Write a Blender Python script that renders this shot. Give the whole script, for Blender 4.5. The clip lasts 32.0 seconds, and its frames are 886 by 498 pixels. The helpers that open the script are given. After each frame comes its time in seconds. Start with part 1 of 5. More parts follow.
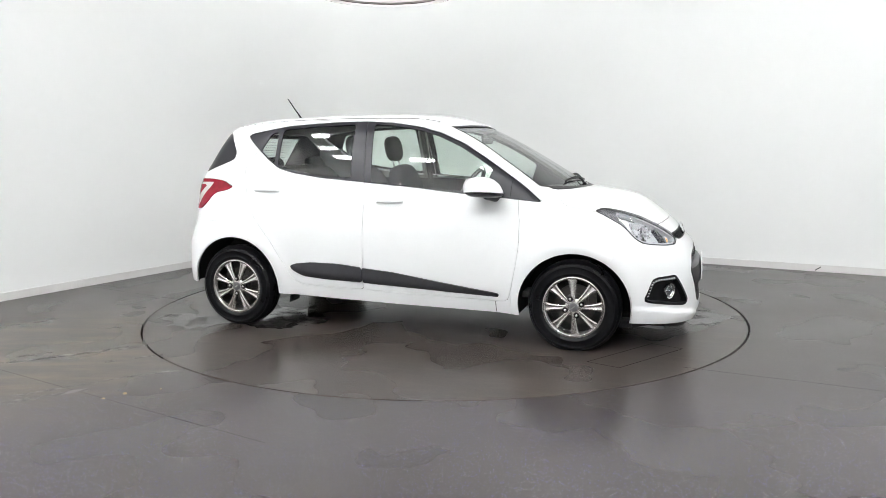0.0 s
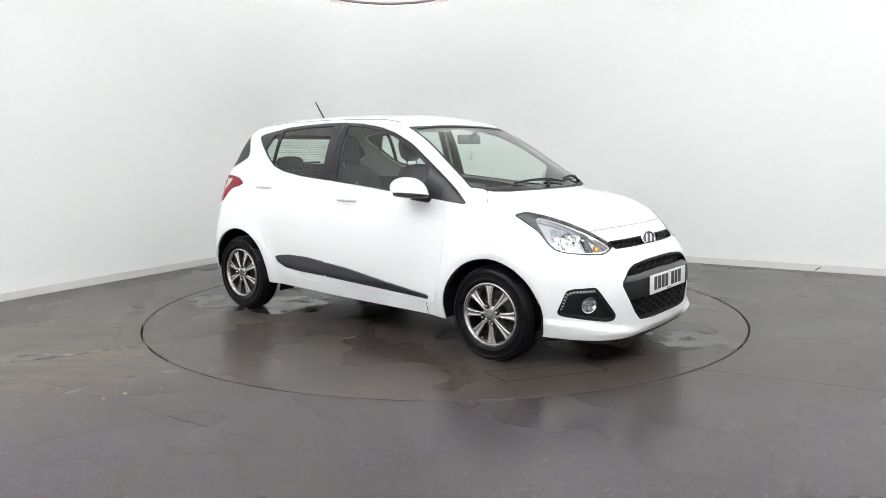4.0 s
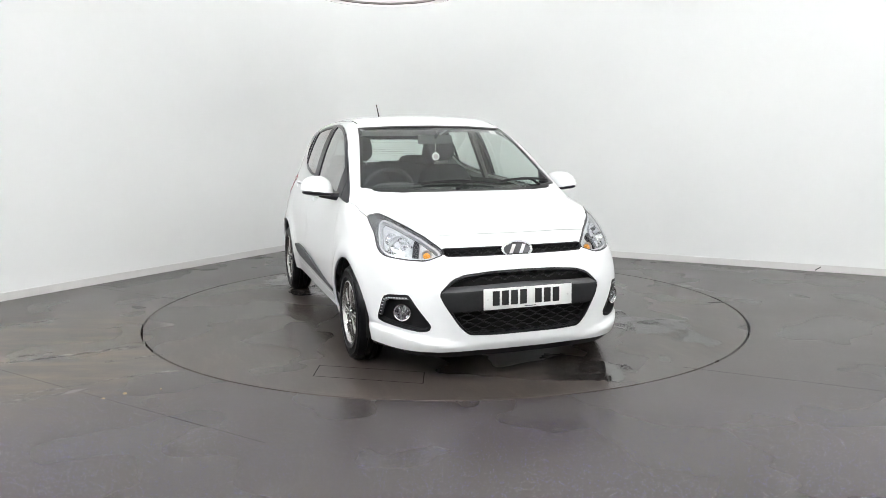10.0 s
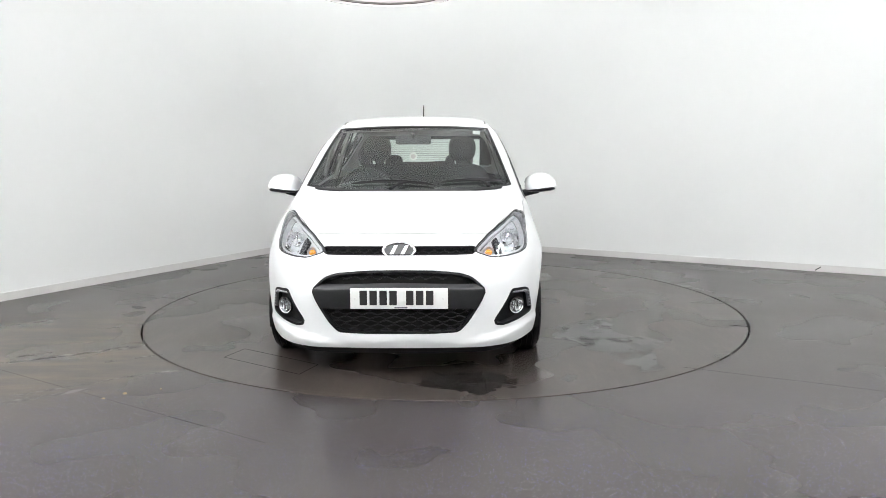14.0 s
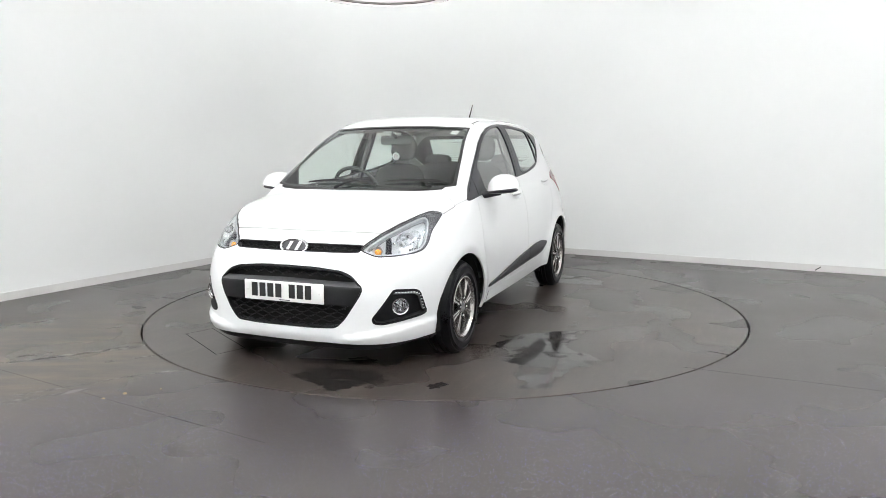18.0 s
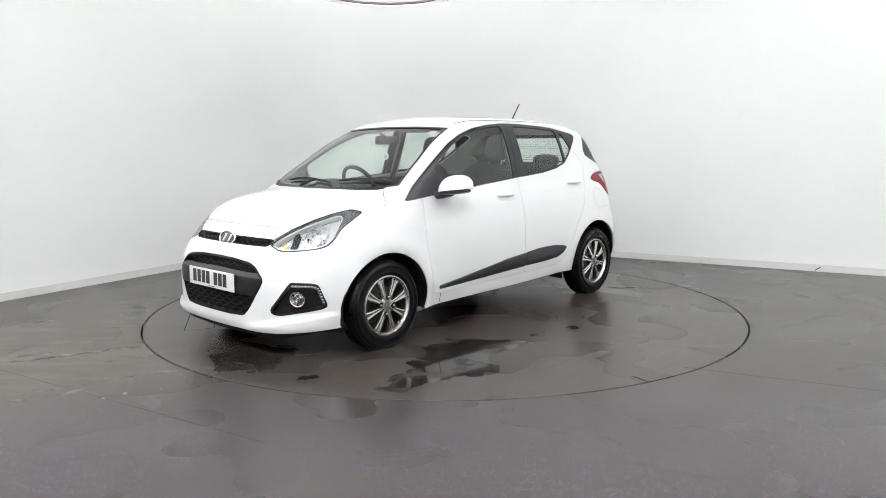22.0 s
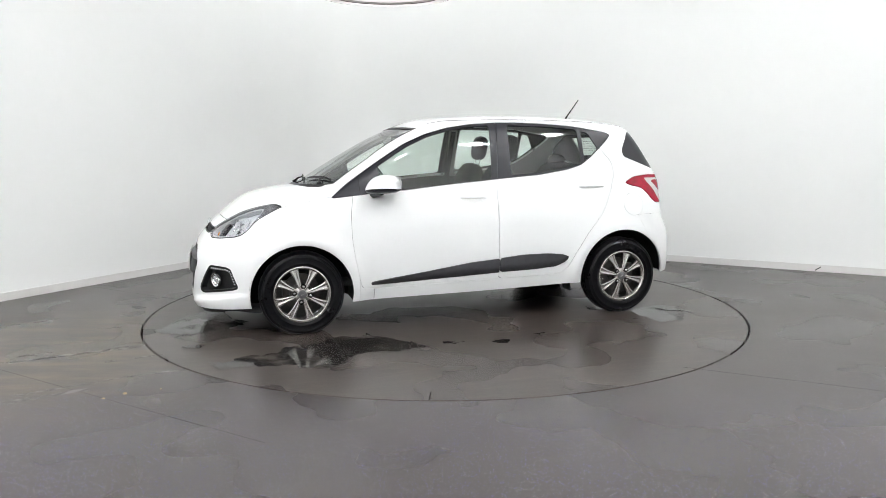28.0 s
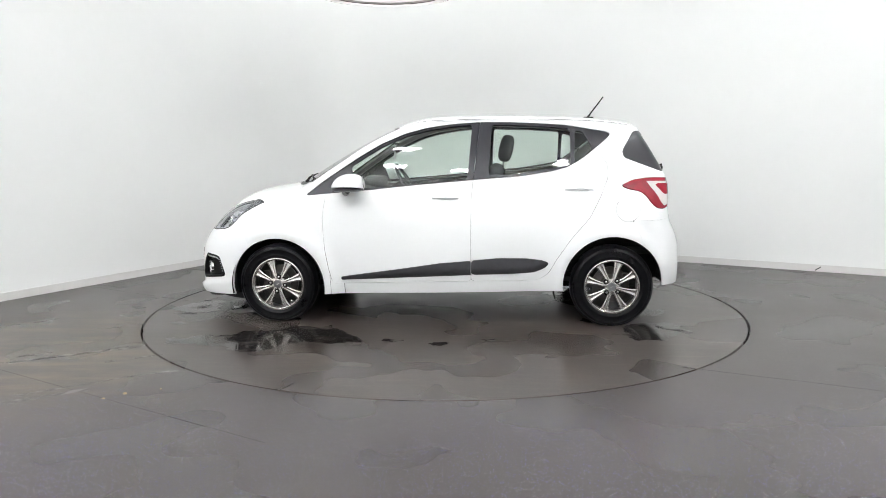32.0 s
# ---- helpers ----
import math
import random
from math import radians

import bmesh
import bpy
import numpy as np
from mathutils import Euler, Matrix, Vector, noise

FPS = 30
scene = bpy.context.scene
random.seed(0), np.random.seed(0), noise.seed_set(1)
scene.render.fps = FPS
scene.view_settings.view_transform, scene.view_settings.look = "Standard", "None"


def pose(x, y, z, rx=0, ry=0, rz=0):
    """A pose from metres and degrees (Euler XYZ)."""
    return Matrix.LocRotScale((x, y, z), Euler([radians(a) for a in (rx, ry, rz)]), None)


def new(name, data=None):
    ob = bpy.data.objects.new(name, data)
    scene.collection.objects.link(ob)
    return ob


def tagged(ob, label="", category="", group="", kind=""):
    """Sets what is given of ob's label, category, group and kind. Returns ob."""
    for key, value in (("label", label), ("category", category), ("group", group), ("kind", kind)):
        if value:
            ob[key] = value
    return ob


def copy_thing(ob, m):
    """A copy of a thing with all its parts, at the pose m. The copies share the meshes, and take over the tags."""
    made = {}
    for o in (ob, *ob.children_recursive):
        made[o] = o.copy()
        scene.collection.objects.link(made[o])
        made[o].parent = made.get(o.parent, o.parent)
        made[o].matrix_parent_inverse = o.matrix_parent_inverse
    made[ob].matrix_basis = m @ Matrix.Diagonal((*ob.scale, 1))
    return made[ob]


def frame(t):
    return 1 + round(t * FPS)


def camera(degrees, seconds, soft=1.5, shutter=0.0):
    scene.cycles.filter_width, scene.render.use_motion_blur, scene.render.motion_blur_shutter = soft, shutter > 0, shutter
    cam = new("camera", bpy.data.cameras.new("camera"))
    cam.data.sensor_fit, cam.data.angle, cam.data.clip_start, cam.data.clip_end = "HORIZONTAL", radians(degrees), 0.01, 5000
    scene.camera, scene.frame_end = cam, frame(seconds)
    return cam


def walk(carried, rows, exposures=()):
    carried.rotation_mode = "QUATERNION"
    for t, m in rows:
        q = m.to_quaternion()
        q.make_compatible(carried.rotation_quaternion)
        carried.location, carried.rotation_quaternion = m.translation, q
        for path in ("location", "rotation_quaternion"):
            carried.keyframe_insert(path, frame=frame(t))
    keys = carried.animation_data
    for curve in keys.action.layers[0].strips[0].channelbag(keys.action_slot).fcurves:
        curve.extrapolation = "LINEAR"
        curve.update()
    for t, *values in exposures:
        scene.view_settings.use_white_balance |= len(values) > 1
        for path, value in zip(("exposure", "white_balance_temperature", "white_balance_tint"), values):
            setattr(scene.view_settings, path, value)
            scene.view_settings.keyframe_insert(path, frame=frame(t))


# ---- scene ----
# A still camera before a turntable; x to the right of the picture, y away from the camera, z up
cam = camera(61.55, 32.0, 0.8)
EYE = pose(0, -5.831, 1.2596, 90 - 7.844, 0, 0.135) @ pose(0, 0, 0, 0, 0, -0.303)
walk(cam, [(0.0, EYE), (32.0, EYE)])

# ---- light: lamp panels in the ceiling of a closed white studio ----
scene.view_settings.exposure = 0.0
world = bpy.data.worlds.new("world")
scene.world = world
world.use_nodes = True
world.node_tree.nodes["Background"].inputs[0].default_value = (0.8, 0.85, 0.9, 1)
world.node_tree.nodes["Background"].inputs[1].default_value = 0.05
PANEL_GLOW = 103.0


# ---- materials ----
def material(name, color, rough=0.5, metal=0.0, coat=0.0, spots=0.0, scale=8.0, bump=0.0, rough_spots=0.0, specular=0.5):
    """A plain surface with two scales of variation in colour and gloss, and a fine relief."""
    m = bpy.data.materials.new(name)
    m.use_nodes = True
    n, l = m.node_tree.nodes, m.node_tree.links
    b = n["Principled BSDF"]
    b.inputs["Base Color"].default_value = (*color, 1)
    b.inputs["Roughness"].default_value, b.inputs["Metallic"].default_value = rough, metal
    b.inputs["Coat Weight"].default_value, b.inputs["Coat Roughness"].default_value = coat, 0.04
    b.inputs["Specular IOR Level"].default_value = specular
    if spots or bump or rough_spots:
        c = n.new("ShaderNodeTexCoord")
        big, fine = n.new("ShaderNodeTexNoise"), n.new("ShaderNodeTexNoise")
        big.inputs["Scale"].default_value, fine.inputs["Scale"].default_value = scale, scale * 14
        big.inputs["Detail"].default_value, fine.inputs["Detail"].default_value = 5, 3
        mix = n.new("ShaderNodeMath")
        mix.operation = "MULTIPLY_ADD"
        mix.inputs[1].default_value = 0.35
        l.new(c.outputs["Object"], big.inputs["Vector"])
        l.new(c.outputs["Object"], fine.inputs["Vector"])
        l.new(fine.outputs["Fac"], mix.inputs[0])
        l.new(big.outputs["Fac"], mix.inputs[2])
        if spots:
            ramp = n.new("ShaderNodeMapRange")
            ramp.inputs["From Min"].default_value, ramp.inputs["From Max"].default_value = 0.45, 0.95
            ramp.inputs["To Min"].default_value, ramp.inputs["To Max"].default_value = 1 - spots, 1 + spots
            tint = n.new("ShaderNodeVectorMath")
            tint.operation = "SCALE"
            tint.inputs[0].default_value = color
            l.new(mix.outputs[0], ramp.inputs["Value"])
            l.new(ramp.outputs[0], tint.inputs["Scale"])
            l.new(tint.outputs[0], b.inputs["Base Color"])
        if rough_spots:
            r = n.new("ShaderNodeMapRange")
            r.inputs["From Min"].default_value, r.inputs["From Max"].default_value = 0.45, 0.95
            r.inputs["To Min"].default_value, r.inputs["To Max"].default_value = rough - rough_spots, rough + rough_spots
            l.new(mix.outputs[0], r.inputs["Value"])
            l.new(r.outputs[0], b.inputs["Roughness"])
        if bump:
            h = n.new("ShaderNodeBump")
            h.inputs["Strength"].default_value, h.inputs["Distance"].default_value = bump, 0.002
            l.new(fine.outputs["Fac"], h.inputs["Height"])
            l.new(h.outputs[0], b.inputs["Normal"])
    return m


def pane(name, tint, ior=1.5, rough=0.0, gain=1.25, slant=1.0):
    """Thin glass: light passes tinted, and glosses more at a slant, alike from both sides."""
    m = bpy.data.materials.new(name)
    m.use_nodes = True
    n, l = m.node_tree.nodes, m.node_tree.links
    n.remove(n["Principled BSDF"])
    clear, gloss, facing_, mix = n.new("ShaderNodeBsdfTransparent"), n.new("ShaderNodeBsdfGlossy"), n.new("ShaderNodeLayerWeight"), n.new("ShaderNodeMixShader")
    clear.inputs["Color"].default_value = (*tint, 1)
    gloss.inputs["Roughness"].default_value = rough
    facing_.inputs["Blend"].default_value = 0.5
    power, schlick = n.new("ShaderNodeMath"), n.new("ShaderNodeMath")
    power.operation, schlick.operation = "POWER", "MULTIPLY_ADD"
    power.inputs[1].default_value = 5.0
    least = ((ior - 1) / (ior + 1)) ** 2
    schlick.inputs[1].default_value, schlick.inputs[2].default_value = slant - gain * least if slant == 1.0 else slant, gain * least
    schlick.use_clamp = True
    l.new(facing_.outputs["Facing"], power.inputs[0])
    l.new(power.outputs[0], schlick.inputs[0])
    l.new(schlick.outputs[0], mix.inputs[0])
    l.new(clear.outputs[0], mix.inputs[1])
    l.new(gloss.outputs[0], mix.inputs[2])
    l.new(mix.outputs[0], n["Material Output"].inputs["Surface"])
    return m


def glow(name, color, strength):
    m = bpy.data.materials.new(name)
    m.use_nodes = True
    b = m.node_tree.nodes["Principled BSDF"]
    b.inputs["Base Color"].default_value = (0.9, 0.9, 0.9, 1)
    b.inputs["Emission Color"].default_value, b.inputs["Emission Strength"].default_value = (*color, 1), strength
    return m


def vinyl(name, soiled=False):
    """Dark grey safety flooring: pale and blue flecks, dull brown soiling, streaks, and a gloss that comes and goes."""
    m = bpy.data.materials.new(name)
    m.use_nodes = True
    n, l = m.node_tree.nodes, m.node_tree.links
    b = n["Principled BSDF"]
    c = n.new("ShaderNodeTexCoord")

    def tex(kind, scale, **more):
        t = n.new(kind)
        t.inputs["Scale"].default_value = scale
        for key, value in more.items():
            t.inputs[key].default_value = value
        l.new(c.outputs["Object"], t.inputs["Vector"])
        return t

    def span(source, a, z, lo, hi):
        r = n.new("ShaderNodeMapRange")
        r.interpolation_type = "SMOOTHSTEP"
        for key, value in (("From Min", a), ("From Max", z), ("To Min", lo), ("To Max", hi)):
            r.inputs[key].default_value = value
        l.new(source, r.inputs["Value"])
        return r.outputs[0]

    def mixed(fac, one, two):
        x = n.new("ShaderNodeMix")
        x.data_type = "RGBA"
        l.new(fac, x.inputs["Factor"])
        for socket, value in ((x.inputs[6], one), (x.inputs[7], two)):
            if isinstance(value, tuple):
                socket.default_value = (*value, 1)
            else:
                l.new(value, socket)
        return x.outputs[2]
    cloud, dirt, grain = tex("ShaderNodeTexNoise", 0.9, Detail=2.0), tex("ShaderNodeTexNoise", 1.3, Detail=2.5, Roughness=0.45), tex("ShaderNodeTexNoise", 60.0, Detail=3.0, Roughness=0.7)
    base = mixed(span(cloud.outputs["Fac"], 0.25, 0.75, 0, 1), (0.0400, 0.0328, 0.0322), (0.0460, 0.0370, 0.0352))
    base = mixed(span(dirt.outputs["Fac"], 0.35, 0.85, 0, 0.35), base, (0.066, 0.050, 0.037))
    base = mixed(span(grain.outputs["Fac"], 0.36, 0.64, 0, 0.75), base, (0.023, 0.0202, 0.0208))
    # smeared footmarks and dried water, a hand's width to a step across
    smear = tex("ShaderNodeTexNoise", 4.5, Detail=4.0, Roughness=0.5)
    base = mixed(span(smear.outputs["Fac"], 0.45, 0.90, 0, 0.24), base, (0.070, 0.057, 0.048))
    base = mixed(span(smear.outputs["Fac"], 0.50, 0.10, 0, 0.24), base, (0.024, 0.021, 0.021))
    if not soiled:
        # worn, slightly paler and browner where cars stand, with faint wiping marks
        wipe = tex("ShaderNodeTexNoise", 2.2, Detail=4.0, Roughness=0.55, Distortion=1.2)
        base = mixed(span(wipe.outputs["Fac"], 0.35, 0.80, 0.12, 0.50), base, (0.078, 0.062, 0.050))
        sweep = n.new("ShaderNodeMapping")
        sweep.inputs["Rotation"].default_value = (0, 0, 0.35)
        sweep.inputs["Scale"].default_value = (1.3, 7.0, 1.0)
        l.new(c.outputs["Object"], sweep.inputs["Vector"])
        brush = tex("ShaderNodeTexNoise", 2.4, Detail=6.0, Roughness=0.65)
        l.new(sweep.outputs[0], brush.inputs["Vector"])
        base = mixed(span(brush.outputs["Fac"], 0.50, 0.74, 0, 0.42), base, (0.098, 0.080, 0.064))
        base = mixed(span(brush.outputs["Fac"], 0.46, 0.26, 0, 0.40), base, (0.020, 0.017, 0.016))
    if soiled:
        # brown drag marks on one part of the floor, fading outwards
        turn, near = n.new("ShaderNodeMapping"), n.new("ShaderNodeVectorMath")
        turn.inputs["Rotation"].default_value = (0, 0, -0.49)
        turn.inputs["Scale"].default_value = (1.0, 4.5, 1.0)
        l.new(c.outputs["Object"], turn.inputs["Vector"])
        drag = tex("ShaderNodeTexNoise", 1.5, Detail=5.0, Roughness=0.6)
        l.new(turn.outputs[0], drag.inputs["Vector"])
        near.operation = "DISTANCE"
        near.inputs[1].default_value = (-2.5, -1.3, 0)
        l.new(c.outputs["Object"], near.inputs[0])
        both_ = n.new("ShaderNodeMath")
        both_.operation = "MULTIPLY"
        l.new(span(near.outputs["Value"], 1.7, 0.3, 0, 1), both_.inputs[0])
        l.new(span(drag.outputs["Fac"], 0.36, 0.74, 0, 0.9), both_.inputs[1])
        base = mixed(both_.outputs[0], base, (0.125, 0.095, 0.056))
    fleck = tex("ShaderNodeTexVoronoi", 160.0)
    bare = tex("ShaderNodeTexNoise", 0.7, Detail=3.0)
    pick = n.new("ShaderNodeSeparateColor")
    l.new(fleck.outputs["Color"], pick.inputs[0])
    few = n.new("ShaderNodeMath")
    few.operation = "MULTIPLY"
    l.new(span(fleck.outputs["Distance"], 0.30, 0.22, 0, 1), few.inputs[0])
    l.new(span(pick.outputs[0], 0.62, 0.80, 0, 1), few.inputs[1])
    hue = mixed(span(pick.outputs[1], 0.45, 0.55, 0, 1), (0.62, 0.60, 0.64), (0.27, 0.26, 0.85))
    if soiled:
        # the flecks show towards the front of the studio and fade out further back
        place, front_flecks = n.new("ShaderNodeSeparateXYZ"), n.new("ShaderNodeMath")
        l.new(c.outputs["Object"], place.inputs[0])
        front_flecks.operation = "MULTIPLY"
        l.new(few.outputs[0], front_flecks.inputs[0])
        l.new(span(place.outputs["Y"], -1.5, -2.9, 0, 1), front_flecks.inputs[1])
        worn = n.new("ShaderNodeMath")
        worn.operation = "MULTIPLY"
        l.new(front_flecks.outputs[0], worn.inputs[0])
        l.new(span(bare.outputs["Fac"], 0.34, 0.62, 0.5, 1), worn.inputs[1])
        base = mixed(worn.outputs[0], base, hue)
    l.new(base, b.inputs["Base Color"])
    l.new(span(dirt.outputs["Fac"], 0.2, 0.8, 0.25, 0.31), b.inputs["Roughness"])
    b.inputs["Specular IOR Level"].default_value = 0.38
    return m


PAINT = material("white_paint", (0.775, 0.785, 0.79), 0.35, 0, 0.6, 0.015, 3.0)
BLACK = material("black_plastic", (0.013, 0.013, 0.014), 0.48, 0, 0, 0.25, 12, 0.15, 0, 0.18)
PILLAR = material("black_film", (0.015, 0.015, 0.020), 0.3, 0, 0, 0.08, 6, 0, 0, 0.35)
MOULD = material("grained_plastic", (0.040, 0.040, 0.045), 0.45, 0, 0, 0.12, 25, 0.35, 0, 0.4)
RUBBER = material("tyre_rubber", (0.004, 0.004, 0.005), 0.34, 0, 0, 0.3, 9, 0.3, 0.1, 0.13)
SEAL = material("black_rubber", (0.012, 0.012, 0.013), 0.5, 0, 0, 0.2, 20)
ALLOY = material("silver_alloy", (0.46, 0.44, 0.425), 0.27, 0.88, 0.15, 0.06, 10)
# dark copy of the alloy, with shade behind the spokes put into the colour
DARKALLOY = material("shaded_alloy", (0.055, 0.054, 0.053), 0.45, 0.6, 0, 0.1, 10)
IRON = material("brake_iron", (0.09, 0.085, 0.08), 0.5, 0.6, 0, 0.3, 20)
CHROME = material("chrome", (0.75, 0.75, 0.76), 0.08, 1.0, 0, 0.03, 6)
SILVER = material("silver_reflector", (0.66, 0.67, 0.69), 0.25, 0.35, 0, 0.06, 30)
GREY = material("grey_trim", (0.10, 0.10, 0.107), 0.4, 0, 0, 0.1, 12)
# paler copy of the bar's plastic: light on its top face in the colour
LIT_BAR = material("lit_bar_plastic", (0.030, 0.030, 0.033), 0.33, 0, 0, 0.1, 15, 0.1, 0, 0.5)
CABIN = material("cabin_plastic", (0.035, 0.036, 0.038), 0.6, 0, 0, 0.15, 10, 0.3)
FABRIC = material("seat_cloth", (0.03, 0.03, 0.033), 0.85, 0, 0, 0.25, 40, 0.5)
LINING = material("grey_headlining", (0.32, 0.32, 0.31), 0.9, 0, 0, 0.08, 20, 0.3)
PLATE = material("plate_white", (0.78, 0.78, 0.76), 0.35, 0, 0.2, 0.03, 10)
INK = material("plate_ink", (0.012, 0.012, 0.012), 0.4)
RED = material("red_lens", (0.25, 0.004, 0.017), 0.15, 0, 0.15, 0.25, 30, 0, 0, 0.35)
SMOKE = material("smoke_lens", (0.11, 0.111, 0.118), 0.25, 0, 0.3, 0.7, 22)
CLEARLENS = material("pale_lens", (0.62, 0.55, 0.55), 0.12, 0.2, 0.6, 0.08, 20)
AMBER = material("amber_bulb", (0.85, 0.36, 0.06), 0.2, 0, 0.4, 0.1, 10)
GLASS = pane("tinted_glass", (0.83, 0.90, 0.86), 1.50, 0.0, 1.8, 2.0)
SCREEN = pane("windscreen_glass", (0.86, 0.92, 0.89), 1.50, 0.0, 1.6, 1.15)
LENS = pane("clear_lens", (0.93, 0.94, 0.95), 1.5)
WALL = material("white_wall_paint", (0.862, 0.872, 0.866), 0.6, 0, 0, 0.012, 1.2, 0.05)
SKIRT = material("white_gloss_paint", (0.70, 0.69, 0.68), 0.4, 0, 0, 0.03, 4)
CEIL = material("pale_ceiling", (0.90, 0.905, 0.895), 0.8, 0, 0, 0.03, 2)
RING = glow("ring_lamp_strip", (1.0, 0.96, 0.95), 0.62)
# low glow put in to keep the ring's inner disc pale
SHADE = glow("ring_disc_glow", (1.0, 0.92, 0.91), 0.42)
LAMP = glow("lamp_panel", (0.985, 0.99, 0.998), PANEL_GLOW)
# strength of the fill light added above the ring, out of view
CORNER_FILL = glow("added_corner_fill", (0.985, 0.99, 0.998), 95.0)
VINYL = vinyl("vinyl_floor", True)
DISC_VINYL = vinyl("vinyl_turntable")
STRAW = material("straw_crumb", (0.42, 0.33, 0.20), 0.7, 0, 0, 0.2, 60)
SEAM = material("dark_seam", (0.010, 0.0095, 0.0095), 0.7, 0, 0, 0.2, 10, 0, 0, 0.15)


def film(name, color, rough, scale, low, high, most):
    """A thin film on the floor that breaks up and lets the floor show."""
    m = material(name, color, rough, 0, 0, 0.3, 6, 0, 0, 0.75)
    n, l = m.node_tree.nodes, m.node_tree.links
    c, holes, ramp, clear, mix = n.new("ShaderNodeTexCoord"), n.new("ShaderNodeTexNoise"), n.new("ShaderNodeMapRange"), n.new("ShaderNodeBsdfTransparent"), n.new("ShaderNodeMixShader")
    holes.inputs["Scale"].default_value, holes.inputs["Detail"].default_value = scale, 2.5
    ramp.inputs["From Min"].default_value, ramp.inputs["From Max"].default_value = low, high
    ramp.inputs["To Min"].default_value, ramp.inputs["To Max"].default_value = 0.0, most
    l.new(c.outputs["Object"], holes.inputs["Vector"])
    l.new(holes.outputs["Fac"], ramp.inputs["Value"])
    l.new(ramp.outputs[0], mix.inputs[0])
    l.new(clear.outputs[0], mix.inputs[1])
    l.new(n["Principled BSDF"].outputs[0], mix.inputs[2])
    l.new(mix.outputs[0], n["Material Output"].inputs["Surface"])
    return m


WET = film("wet_patch", (0.022, 0.020, 0.019), 0.07, 6.0, 0.31, 0.50, 0.93)
SCUFF = film("pale_scuff", (0.20, 0.19, 0.185), 0.4, 9.0, 0.34, 0.62, 0.85)


# ---- mesh helpers ----
def mesh(name, verts, faces, smooth=True):
    me = bpy.data.meshes.new(name)
    me.from_pydata([tuple(float(c) for c in v) for v in verts], [], [tuple(f) for f in faces])
    me.polygons.foreach_set("use_smooth", [smooth] * len(me.polygons))
    me.update()
    return me


def link(name, me, mat, parent=None, label="", m=None):
    if not me.materials:
        me.materials.append(mat)
    ob = new(name, me)
    if parent:
        ob.parent = parent
    if m is not None:
        ob.matrix_basis = m
    if label:
        ob["label"] = label
    return ob


def part(name, bm, mat, parent, label="", m=None, angle=40):
    """Links a bmesh as one mesh object under a thing or a part."""
    bmesh.ops.recalc_face_normals(bm, faces=bm.faces)
    me = bpy.data.meshes.new(name)
    bm.to_mesh(me)
    bm.free()
    me.polygons.foreach_set("use_smooth", [True] * len(me.polygons))
    me.set_sharp_from_angle(angle=radians(angle))
    return link(name, me, mat, parent, label, m)


def panel(name, sheet, mat, parent, label="", depth=0.012):
    """A piece of the skin as one mesh object."""
    v, f = thick(sheet, depth) if depth else sheet
    return link(name, mesh(name, v, f), mat, parent, label)


def block(size, bevel=0.005, m=None, bm=None, segments=2):
    bm = bm or bmesh.new()
    made = bmesh.ops.create_cube(bm, size=1, matrix=(m or Matrix()) @ Matrix.Diagonal((*size, 1)))
    if bevel:
        edges = list({e for v in made["verts"] for e in v.link_edges})
        bmesh.ops.bevel(bm, geom=edges, offset=bevel, segments=segments, affect="EDGES", profile=0.6)
    return bm


def lathe(profile, n=48, m=None, bm=None, closed=False):
    """Turns (radius, height) rows about the z axis."""
    bm = bm or bmesh.new()
    m = m or Matrix()
    rings = []
    for r, h in profile:
        if r < 1e-6:
            rings.append([bm.verts.new(m @ Vector((0, 0, h)))] * n)
        else:
            rings.append([bm.verts.new(m @ Vector((r * math.cos(2 * math.pi * k / n), r * math.sin(2 * math.pi * k / n), h))) for k in range(n)])
    pairs = list(zip(rings, rings[1:])) + ([(rings[-1], rings[0])] if closed else [])
    for a, b in pairs:
        for k in range(n):
            q = [a[k], a[(k + 1) % n], b[(k + 1) % n], b[k]]
            q = [v for i, v in enumerate(q) if v not in q[:i]]
            if len(q) > 2:
                bm.faces.new(q)
    return bm


def prism(points, depth, m=None, bm=None, bevel=0.0, segments=2):
    """An outline in x, y, raised along z."""
    bm = bm or bmesh.new()
    m = m or Matrix()
    low = [bm.verts.new(m @ Vector((x, y, 0))) for x, y in points]
    high = [bm.verts.new(m @ Vector((x, y, depth))) for x, y in points]
    k = len(points)
    made = [bm.faces.new(low[::-1]), bm.faces.new(high)] + [bm.faces.new((low[i], low[(i + 1) % k], high[(i + 1) % k], high[i])) for i in range(k)]
    if bevel:
        bmesh.ops.bevel(bm, geom=[e for e in made[1].edges], offset=bevel, segments=segments, affect="EDGES", profile=0.6)
    return bm


def tube(path, radius, n=8, bm=None, closed=False):
    """A round bar along a path; radius may be one number or one for each point."""
    bm = bm or bmesh.new()
    p = [Vector(q) for q in path]
    rings = []
    for i, q in enumerate(p):
        d = (p[(i + 1) % len(p)] - p[i - 1]) if closed else (p[min(i + 1, len(p) - 1)] - p[max(i - 1, 0)])
        turn = d.to_track_quat("Z", "Y").to_matrix()
        r = radius[i] if isinstance(radius, (list, tuple)) else radius
        rings.append([bm.verts.new(q + turn @ Vector((r * math.cos(2 * math.pi * k / n), r * math.sin(2 * math.pi * k / n), 0))) for k in range(n)])
    for a, b in list(zip(rings, rings[1:])) + ([(rings[-1], rings[0])] if closed else []):
        for k in range(n):
            bm.faces.new((a[k], a[(k + 1) % n], b[(k + 1) % n], b[k]))
    if not closed:
        bm.faces.new(rings[0][::-1])
        bm.faces.new(rings[-1])
    return bm


